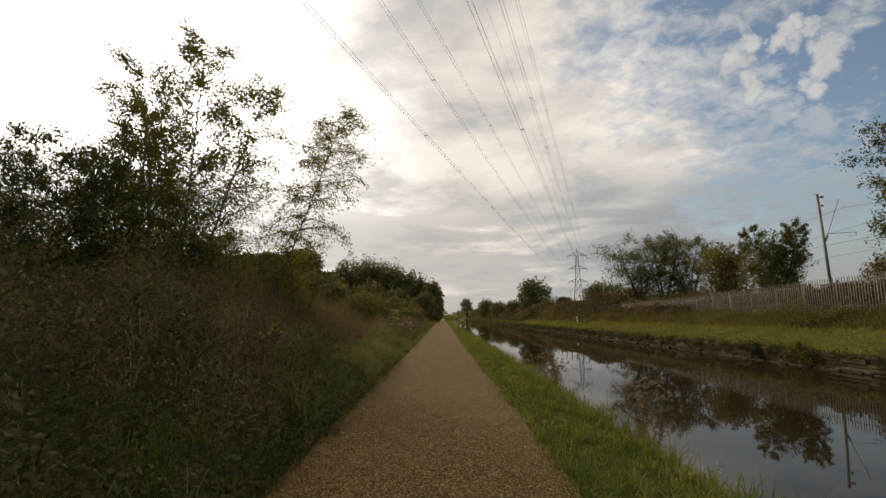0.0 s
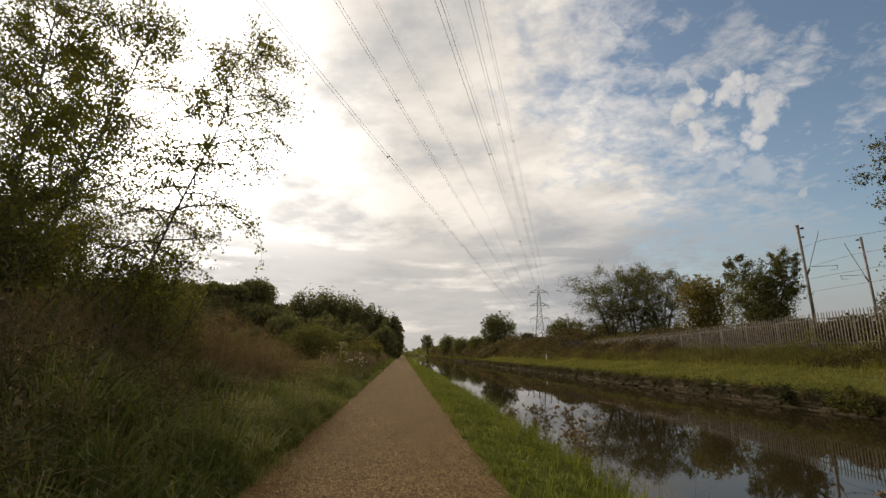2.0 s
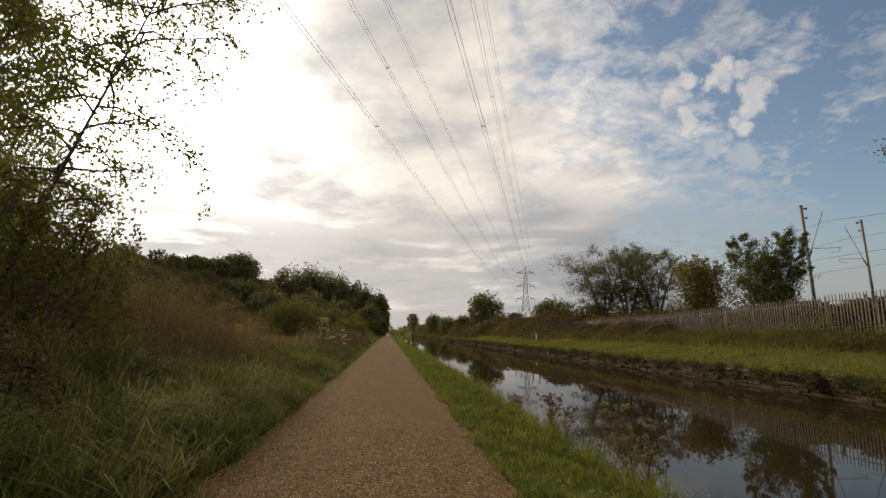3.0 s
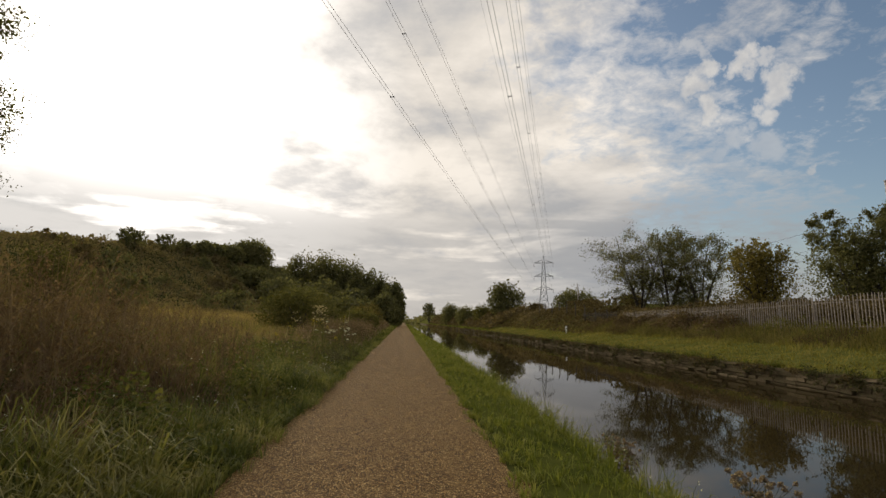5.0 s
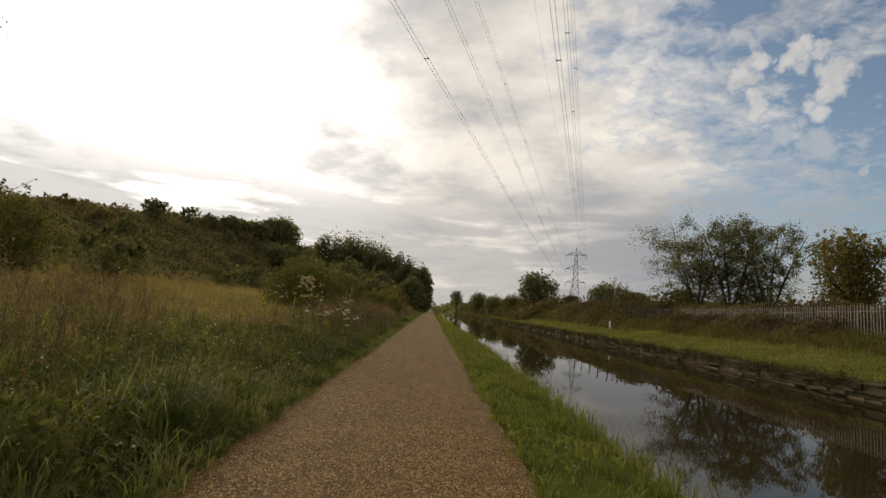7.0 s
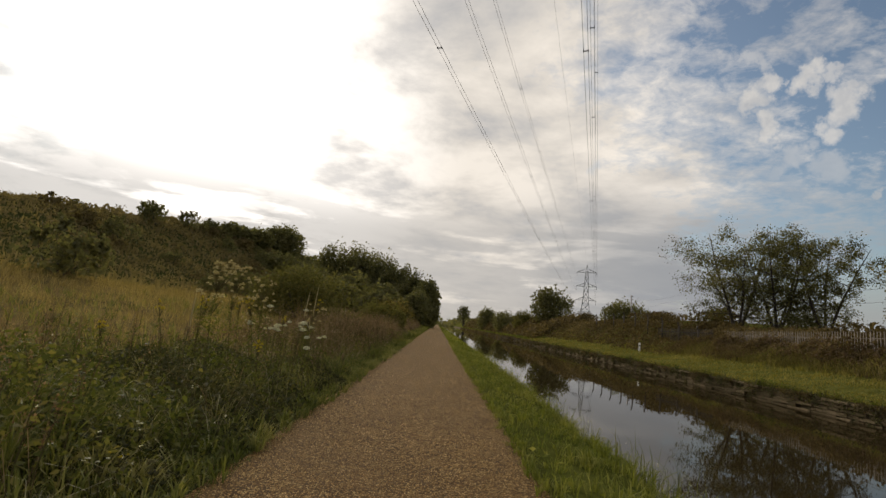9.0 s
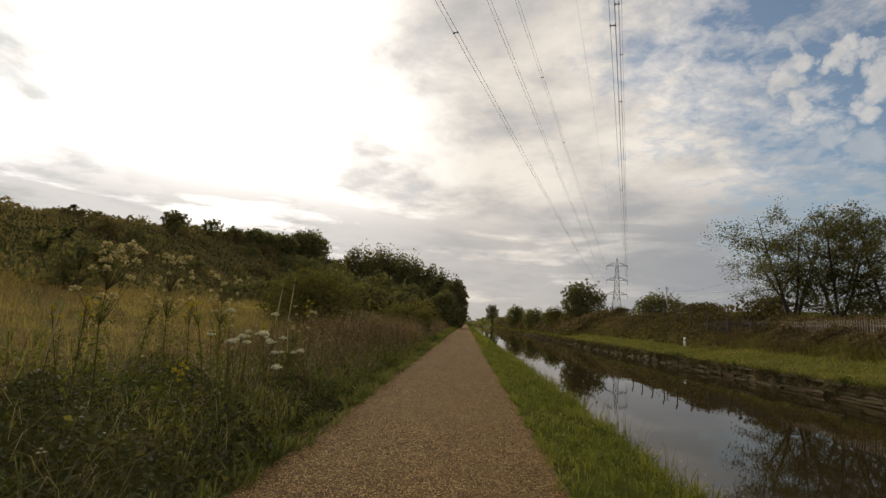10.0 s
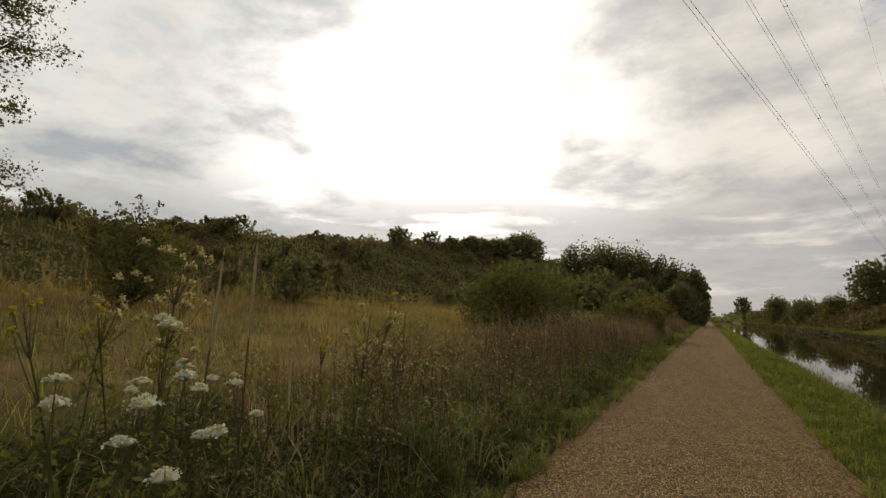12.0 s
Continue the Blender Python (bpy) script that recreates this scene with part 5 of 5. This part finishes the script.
m = (hb > 0.5) & (wobble(x, y, 0.9, 2) + 0.5 * wobble(x, y, 2.7, 1) > np.interp(y, [0, 14, 18, 29], [-0.45, -0.5, -0.7, -0.5]))
tagged(new("withered_weeds", fast_mesh("withered_weeds", *leaves(np.stack([x, y, z], 1)[m], r.uniform(0.015, 0.05, int(m.sum())), 0.5, r=r), WITHERED)), "withered reddish-brown leaves and seeds of tall weeds", "weeds", kind="stuff")
x, y = -1.75 - 4.5 * r.uniform(0, 1, 44000) ** 1.2, 13 + 20 * r.uniform(0, 1, 44000) ** 1.25
mound = np.clip(0.45 + 0.40 * wobble(x, y, 1.05, 2) + 0.22 * wobble(x, y, 2.6, 5), 0.04, 1.0) * np.clip((-1.5 - x) / 1.2, 0.1, 1) * np.interp(y, [13, 17, 22, 33], [1.4, 1.2, 0.8, 0.7])
m = r.uniform(0, 1, len(x)) < 0.10 + mound
z = ground(x, y) + mound * r.uniform(0, 1, len(x)) ** 0.35
tagged(new("dock_leaves", fast_mesh("dock_leaves", *leaves(np.stack([x, y, z], 1)[m], r.uniform(0.03, 0.10, int(m.sum())), 0.5, 0.35, r), NETTLE)), "mounds of dark green dock and nettle leaves", "weeds", kind="stuff")
x, y = -1.8 - 3.2 * r.uniform(0, 1, 260) ** 1.2, r.uniform(13, 29, 260)
z = ground(x, y) + (0.25 + 0.45 * np.clip((-1.7 - x) / 1.2, 0, 1)) * r.uniform(0.6, 1.25, len(x))
tagged(new("stitchwort_flowers", fast_mesh("stitchwort_flowers", *leaves(np.stack([x, y, z], 1).repeat(3, 0) + r.normal(0, 0.006, (3 * len(x), 3)), r.uniform(0.008, 0.017, 3 * len(x)), 0.9, 0.4, r), WHITE)), "tiny white flowers scattered among the weeds", "flowers", kind="stuff")
# tall dock and willowherb stalks standing out of the bank and the meadow
stalks, seeds = [], []
for _ in range(150):
    sx, sy = r.uniform(-6.5, -2.2), r.uniform(2.5, 36)
    b = max(0.45, float(bank_height(sx, sy))) + r.uniform(0.15, 0.55)
    way = np.array([r.normal(0, 0.14), r.normal(0, 0.14), 1.0]) * b
    u = np.linspace(0, 1, 5)[:, None]
    p0 = np.array([sx, sy, float(ground(sx, sy))])
    stalks.append(tube(p0 + way * u + np.array([r.normal(0, 0.08), r.normal(0, 0.08), 0]) * u * u, np.linspace(0.007, 0.003, 5), 4))
    q = r.uniform(0.55, 1.0, 60)[:, None]
    seeds.append(p0 + way * q + r.normal(0, 0.03, (60, 3)))
tagged(new("dock_stalks", fast_mesh("dock_stalks", *stack(*stalks), STALK, True)), "tall brown dock stalks", "weeds", kind="stuff")
sd = np.concatenate(seeds)
tagged(new("dock_seeds", fast_mesh("dock_seeds", *leaves(sd, r.uniform(0.010, 0.028, len(sd)), 0.7, r=r), WITHERED)), "reddish-brown dock seeds on tall stalks", "weeds", kind="stuff")
# arching dead stems
stems = []
for _ in range(760):
    sx, sy = -2.3 - 3.0 * r.uniform(0, 1) ** 1.4, r.uniform(1.5, 16)
    b = float(bank_height(sx, sy))
    a = r.uniform(0, 6.28)
    u = np.linspace(0, 1, 6)[:, None]
    ln = r.uniform(0.4, 1.0)
    p0 = np.array([sx, sy, float(ground(sx, sy)) + b * r.uniform(0.35, 0.8)])
    stems.append(tube(p0 + np.array([math.cos(a), math.sin(a), 0]) * ln * u + np.array([0, 0, 1.0]) * (0.9 * b * u - 0.75 * b * u * u), np.linspace(0.006, 0.002, 6), 4))
tagged(new("bramble_canes", fast_mesh("bramble_canes", *stack(*stems), STALK, True)), "arching bramble canes and dead stems", "brambles", kind="stuff")

# branching dead weeds with seeds, standing in groups
def ribbons(a, b, width, r):
    """Thin flat twigs from a to b, two crossed quads each."""
    d = b - a
    out = []
    for _ in range(2):
        s = np.cross(d, r.normal(size=d.shape))
        s *= (np.asarray(width) / 2 / (np.linalg.norm(s, axis=1) + 1e-9))[:, None]
        out.append((np.stack([a - s, a + s, b + s * 0.4, b - s * 0.4], 1).reshape(-1, 3), np.arange(4 * len(a)).reshape(-1, 4)))
    return stack(*out)


def weed_group(name, x, y, height, mat, seed_mat, label, r, branches=11, seeds=50, seed_size=0.028):
    n = len(x)
    foot = np.stack([x, y, ground(x, y) - 0.02], 1)
    tip = foot + np.stack([r.normal(0, 0.12, n) * height, r.normal(0, 0.12, n) * height, height], 1)
    twig = [ribbons(foot, tip, 0.014 + 0 * x, r)]
    k = np.repeat(np.arange(n), branches)
    u = r.uniform(0.3, 0.98, len(k))[:, None]
    a = foot[k] + (tip - foot)[k] * u
    w3 = r.normal(0, 0.55, (len(k), 3))
    w3[:, 2] = r.uniform(0.35, 1.0, len(k))
    b = a + w3 * (height[k] * r.uniform(0.10, 0.26, len(k)))[:, None]
    twig.append(ribbons(a, b, 0.008 + 0 * k, r))
    tagged(new(name + "_stems", fast_mesh(name + "_stems", *stack(*twig), mat)), "branching " + label, "weeds", kind="stuff")
    k = r.integers(0, len(a), n * seeds)
    at = a[k] + (b - a)[k] * r.uniform(0.3, 1.08, len(k))[:, None] + r.normal(0, 0.014, (len(k), 3))
    tagged(new(name + "_seeds", fast_mesh(name + "_seeds", *leaves(at, seed_size * r.uniform(0.5, 1.5, len(k)), 0.7, r=r), seed_mat)), "seeds and dry leaves on " + label, "weeds", kind="stuff")


r = np.random.default_rng(91)
x, y = -2.5 - 6.0 * r.uniform(0, 1, 800) ** 0.8, r.uniform(16, 32, 800)
m = (wobble(x, y, 0.75, 3) > -0.1) & (-x > np.interp(y, [17, 24, 28, 34], [2.6, 3.2, 4.6, 5.5]))
weed_group("tall_weed", x[m], y[m], r.uniform(0.8, 1.45, int(m.sum())) * np.interp(y[m], [17, 26, 34], [1.15, 1.0, 0.8]), DRY, WITHERED, "tall reddish-brown dead weeds", r, seed_size=0.017)
x, y = np.concatenate([r.normal(-4.6, 1.1, 430), r.uniform(-5.6, -2.6, 170)]), np.concatenate([r.normal(19.0, 2.1, 430), r.uniform(8.5, 16.5, 170)])
m = x < -2.6
weed_group("plume_weed", x[m], y[m], r.uniform(1.2, 2.1, int(m.sum())) * np.clip((-1.6 - x[m]) / 2.2, 0.5, 1), DRY, WITHERED, "dense reddish-brown plumes of dead weed", r, branches=12, seeds=45, seed_size=0.028)
x, y = -2.15 - 2.6 * r.uniform(0, 1, 480) ** 1.1, 34.2 + 15.8 * r.uniform(0, 1, 480) ** 1.3
m = (wobble(x, y, 1.1, 6) > -0.55) & (-x < 1.5 + 1.3 * (y - 33.5))
weed_group("seeding_weed", x[m], y[m], r.uniform(0.4, 1.2, int(m.sum())) * np.clip((-x[m] - 1.5) / 0.9, 0.6, 1) * (0.9 + 0.4 * wobble(x[m], y[m], 1.0)), STALK, SEED, "brown weeds gone to pale seed beside the path", r, seeds=34, seed_size=0.028)

# brown weeds that line the path further on
x, y = r.uniform(-6.5, -2.3, 36000), r.uniform(34.8, 112, 36000)
top = 1.10 * np.clip((-2.15 - x) / 1.0, 0, 1) * (0.72 + 0.42 * wobble(x, y, 1.0) + 0.2 * wobble(x, y, 2.6, 4)) * np.interp(y, [34, 39, 46, 70, 112], [0.35, 0.85, 1.45, 1.5, 1.3])
z = ground(x, y)
m = (r.uniform(0, 1, len(x)) < 0.6 + 0.4 * wobble(x, y, 0.9, 3)) & (top > 0.1)
sward("path_weeds", [blades(np.stack([x, y, z], 1)[m], (top * r.uniform(0.5, 1.2, len(x)))[m], (r.uniform(0.008, 0.018, len(x)) * (1 + np.maximum(0, y - 36) / 30))[m], 0.3, r)], DRY, "tall brown dead weeds beside the path")
x, y = r.uniform(-5.5, -2.2, 12000), r.uniform(33, 70, 12000)
z = ground(x, y) + np.interp(y, [33, 39, 46], [0.8, 1.0, 1.4]) * np.clip((-2.0 - x) / 1.0, 0.1, 1) * r.uniform(0.3, 1.1, len(x))
m = r.uniform(0, 1, len(x)) < 0.5 + 0.5 * wobble(x, y, 1.2, 5)
tagged(new("seed_heads", fast_mesh("seed_heads", *leaves(np.stack([x, y, z], 1)[m], r.uniform(0.012, 0.035, int(m.sum())) * 1.2, 0.8, r=r), SEED)), "pale dry seed heads on brown stems", "weeds", kind="stuff")
x, y = -1.75 - 3.6 * r.uniform(0, 1, 26000) ** 1.3, 22 + 42 * r.uniform(0, 1, 26000) ** 1.5
hm = np.clip(0.42 + 0.40 * wobble(x, y, 1.1, 6) + 0.2 * wobble(x, y, 2.7, 3), 0.03, 0.9) * np.clip((-1.6 - x) / 0.8, 0.12, 1)
z = ground(x, y) + hm * r.uniform(0, 1, len(x)) ** 0.4
m = r.uniform(0, 1, len(x)) < (0.1 + 1.2 * hm) * np.where((y > 29.5) & (y < 35.0) & (x > -4.6), 0.15, 1.0)
tagged(new("low_herbs", fast_mesh("low_herbs", *leaves(np.stack([x, y, z], 1)[m], r.uniform(0.035, 0.10, int(m.sum())), 0.5, 0.3, r), NETTLE)), "low green herbs among the grass", "herbs", kind="stuff")


# ---------------------------------------------------------------- single flowering plants
def flower(name, x, y, height, heads, mat, label, seed, leaf_mat=NETTLE, head=0.05, spread=0.16, lean=0.1, group="", base_z=None, flat=0.7, leafy_stem=14, per=70, petal=0.012, drop=0.14):
    """Stems, leaves and flower heads: each head many small petals on a shallow dome."""
    r = np.random.default_rng(seed)
    ob = empty(name, x, y, float(ground(x, y)) - 0.02 if base_z is None else base_z, label, "wild flower", group)
    main = np.array([r.normal(0, lean), r.normal(0, lean), 1.0])
    pts, rad = limb((0, 0, 0), main, height * (0.8 if heads < 4 else 0.94), 0.007, 0.004, 0.05, r, 6)
    stems, green = [tube(pts, rad, 5)], []
    for k in range(leafy_stem):
        u = r.uniform(0.05, 0.8) * 5.99
        j = int(u)
        c = pts[j] + (pts[j + 1] - pts[j]) * (u - j)
        green.append(c + r.normal(0, 0.035 if heads < 10 else 0.06, (5, 3)))
    for k in range(heads):
        a = r.uniform(0, 6.28)
        j = int(r.integers(3, 6))
        d = np.array([math.cos(a) * spread, math.sin(a) * spread, 0]) * r.uniform(0.2, 1.0)
        end = np.array([pts[-1][0], pts[-1][1], height]) + d + np.array([0, 0, -(r.uniform(0, 1) ** 1.6) * height * drop])
        j = int(np.clip(end[2] / height * 7.5 - 1.7 if heads < 4 else (end[2] / height - 0.09) * 6.4, 1, 5))
        u = np.linspace(0, 1, 4)[:, None]
        stalk = part("flower_stalk", fast_mesh("flower_stalk", *tube(pts[j] * (1 - u) + end * u + np.array([0, 0, -0.03]) * np.sin(np.pi * u), np.linspace(0.004, 0.002, 4), 4), STALK, True), ob)
        hs = head * r.uniform(0.65, 1.3)
        q = ball(per, r) * [hs * 0.62, hs * 0.62, hs * 0.14 if flat > 0.5 else hs * 0.45]
        if flat > 0.5 and heads < 3:
            hub = ball(19, r) * [hs * 0.54, hs * 0.54, 0.0]
            q = hub[r.integers(0, 19, per)] + ball(per, r) * hs * [0.15, 0.15, 0.10]
        q[:, 2] -= (q[:, 0] ** 2 + q[:, 1] ** 2) / (hs * 1.2)
        a6 = np.arange(9) * 2 * np.pi / 9
        cap = np.concatenate([[end + [0, 0, hs * 0.02]], end + np.stack([np.cos(a6) * hs * 0.42, np.sin(a6) * hs * 0.42, -hs * 0.22 + 0 * a6], 1) * r.uniform(0.8, 1.2, (9, 1)), [end - [0, 0, hs * 0.42]]])
        quad = np.array([(10, 1 + (i + 2) % 9, 1 + (i + 1) % 9, 1 + i) for i in range(0, 8, 2)] + [(0, 1 + i, 1 + (i + 1) % 9, 1 + (i + 2) % 9) for i in range(0, 8, 2)] + [(0, 9, 1, 10)])
        part("flower_head", fast_mesh("flower_head", *stack((cap, quad), leaves(end + q, petal * r.uniform(0.7, 1.4, per), 0.9, flat, r)), mat), stalk)
    part("stem", fast_mesh("stem", *stack(*stems), STALK, True), ob)
    if green:
        part("foliage", fast_mesh("foliage", *leaves(np.concatenate(green), r.uniform(0.03, 0.08, 5 * leafy_stem), 0.35, r=r), leaf_mat), ob)
    return ob


r = np.random.default_rng(33)
for k, (fx, fy, fh) in enumerate([(-1.95, 31.75, 1.15), (-2.61, 32.24, 1.0), (-2.35, 32.29, 1.07), (-2.59, 32.45, 1.1), (-2.67, 32.57, 1.06), (-2.2, 32.36, 1.1), (-3.14, 33.3, 0.95), (-2.9, 32.99, 1.08), (-2.86, 33.39, 0.98),
                                   (-3.15, 33.76, 0.98), (-2.29, 33.03, 0.95), (-1.9, 32.12, 0.98), (-1.88, 32.3, 1.0), (-2.0, 32.39, 0.82), (-2.33, 32.35, 1.36), (-2.87, 32.85, 1.36), (-2.38, 31.95, 1.12), (-3.4, 33.5, 1.0)]):
    flower("wild_carrot", fx, fy, fh + 0.03, 1 + (k % 5 == 2), WHITE, "wild carrot with domed white flower heads", 200 + k, head=0.104, spread=0.05, lean=0.04, group="white umbels", leafy_stem=5, per=170, petal=0.012, drop=0.06)
for k, (fx, fy, fh) in enumerate([(-3.2, 32.0, 1.90), (-3.1, 32.95, 1.84), (-2.9, 30.5, 1.86), (-4.4, 33.2, 1.6), (-2.7, 34.4, 1.5)]):
    flower("hemp_agrimony", fx, fy, fh, 26 if k < 3 else 12, AGRIMONY, "tall seeding hemp agrimony gone brown and pale", 230 + k, head=0.058, spread=0.25, lean=0.03, group="tall seeding plants", leafy_stem=50, per=36, petal=0.017, flat=0.3, drop=0.27 if k != 1 else 0.38)
for k, (fx, fy, fh) in enumerate([(-2.95, 32.5, 1.48), (-3.5, 33.0, 1.42), (-2.3, 30.7, 0.9), (-3.0, 30.3, 1.45), (-3.9, 31.4, 1.2), (-2.7, 7.2, 1.3), (-2.8, 7.8, 1.35), (-3.2, 34.6, 1.15), (-4.3, 30.5, 0.9), (-2.8, 34.5, 1.6)]):
    flower("ragwort", fx, fy, fh, 7, YELLOW, "ragwort with clustered yellow flowers", 250 + k, head=0.04, spread=0.09, group="yellow ragwort", per=40, petal=0.012, flat=0.4)
for k, (fx, fy, fh) in enumerate([(-2.30, 32.9, 1.85), (-2.43, 32.7, 1.72), (-2.2, 33.2, 1.3), (-3.0, 30.0, 1.4), (-3.4, 27.0, 1.3), (-3.1, 25.5, 1.2)]):
    u = np.linspace(0, 1, 7)[:, None]
    way = np.array([r.normal(0.05, 0.10), r.normal(0, 0.08), 1.0])
    ob = empty("mullein_spike", fx, fy, float(ground(fx, fy)) - 0.02, "tall narrow dry seed spike", "wild flower", "dry spikes")
    part("stem", fast_mesh("stem", *tube(way * fh * u, np.linspace(0.006, 0.004, 7), 5), STALK, True), ob)
    part("spike", fast_mesh("spike", *tube(way * fh * (0.72 + 0.3 * u), [0.004, 0.007, 0.008, 0.008, 0.007, 0.005, 0.002], 6), AGRIMONY, True), ob)
# willowherb in seed at the water's edge
for k, (fx, fy, fh) in enumerate([(2.75, 13.4, 1.0), (2.95, 13.9, 0.9), (2.7, 13.0, 0.85), (3.0, 8.3, 1.1), (3.2, 8.7, 1.15), (2.95, 7.9, 0.95), (3.15, 8.1, 1.0), (3.2, 17.6, 0.9), (3.3, 18.2, 0.85), (3.25, 17.0, 0.75), (3.35, 20.9, 0.6), (3.3, 21.3, 0.55)]):
    flower("willowherb", fx, fy, fh, 26, PINKSEED, "grey-brown willowherb gone to seed at the waterside", 280 + k, leaf_mat=WITHERED, head=0.050, spread=0.27, lean=0.08, group="waterside willowherb", leafy_stem=44, per=34, petal=0.022, flat=0.2, drop=0.5)
# small white and yellow flowers in the verge
for k in range(16):
    fx, fy = r.uniform(-2.9, -1.9), r.uniform(17, 30)
    flower("meadow_daisy", fx, fy, r.uniform(0.28, 0.5), 3, WHITE if k % 3 else YELLOW, "small meadow flower in the long grass", 320 + k, head=0.022, spread=0.08, group="small meadow flowers", leafy_stem=3, per=18, petal=0.009)

r = np.random.default_rng(55)
x, y = r.uniform(2.3, 3.1, 90), r.uniform(4, 34, 90)
at = np.stack([x, y, ground(x, y) + r.uniform(0.12, 0.42, len(x))], 1).repeat(4, 0) + r.normal(0, 0.008, (360, 3))
tagged(new("verge_flowers", fast_mesh("verge_flowers", *leaves(at, r.uniform(0.010, 0.020, len(at)), 0.9, 0.4, r), WHITE)), "tiny pale flowers along the water's edge", "flowers", kind="stuff")

# fallen leaves on the path's edge
leaf_me = fast_mesh("fallen_leaf", *leaves(np.zeros((1, 3)), 0.07, 0.6, 0.9, np.random.default_rng(2)), BRAMBLE)
for fx, fy in [(-1.30, 40.5), (-1.42, 10.3), (-1.38, 25.4), (-1.2, 14.2), (0.8, 44.0), (-1.35, 33.1)]:
    ob = new("fallen_leaf", leaf_me)
    ob.location, ob.rotation_euler.z = (fx, fy, 0.035), fx * 9
    tagged(ob, "dark fallen leaf lying on the gravel", "leaf", "fallen leaves")

# ---------------------------------------------------------------- canal wall, stone by stone
back = fast_mesh("wall_canal", *stack(box(WALL_X + 0.06, 150, WALL_TOP - 0.59, 0.2, 600, 1.14)), STONE)
wall = tagged(new("wall_canal", back), "old layered stone canal wall with dark joints", "canal wall", kind="structure")


def block(sx, sy, sz, seed):
    """A rough stone: a box with chamfered, uneven edges."""
    r = np.random.default_rng(seed)
    bm = bmesh.new()
    bmesh.ops.create_cube(bm, size=1.0)
    bmesh.ops.scale(bm, vec=(sx, sy, sz), verts=bm.verts)
    bmesh.ops.bevel(bm, geom=bm.edges[:], offset=0.016, segments=1, affect="EDGES")
    for v in bm.verts:
        v.co += Vector(r.normal(0, 0.010, 3))
    me = bpy.data.meshes.new("stone")
    bm.to_mesh(me)
    bm.free()
    me.materials.append(STONE)
    return me


SIZES = [0.5, 0.7, 0.95, 1.25]
STONES = [[block(0.16, s - 0.02, h, 7 * i + j) for j, s in enumerate(SIZES)] for i, h in enumerate((0.10, 0.15, 0.13))]
COURSES = [(WALL_TOP - 0.06, 0.10, 0), (WALL_TOP - 0.195, 0.15, 1), (WALL_TOP - 0.345, 0.13, 2), (WALL_TOP - 0.485, 0.13, 2), (WALL_TOP - 0.625, 0.13, 2)]
r = np.random.default_rng(77)
rest, made = [], 0
for zc, hh, kind in COURSES:
    yy = 6.0 + r.uniform(0, 0.4)
    while yy < 150:
        j = int(r.integers(0, 4))
        s = SIZES[j]
        near_by = 17.0 < yy < 66.0 and made < 300
        px = WALL_X - 0.07 + r.normal(0, 0.034 if yy < 66 else 0.02) - (0.03 if kind == 0 else 0)
        if r.uniform() < 0.08:
            yy += s
            continue
        if near_by:
            st = part("stone", STONES[kind][j], wall)
            st.location, st.rotation_euler.x = (px, yy + s / 2, zc + r.normal(0, 0.010)), r.normal(0, 0.020)
            made += 1
        else:
            if yy > 66:
                s *= 2.0
            rest.append(box(px, yy + s / 2, zc, 0.16, s - 0.02, hh))
        yy += s
joined = part("stonework", fast_mesh("stonework", *stack(*rest), STONE), wall)
tagged(joined, kind="stuff")
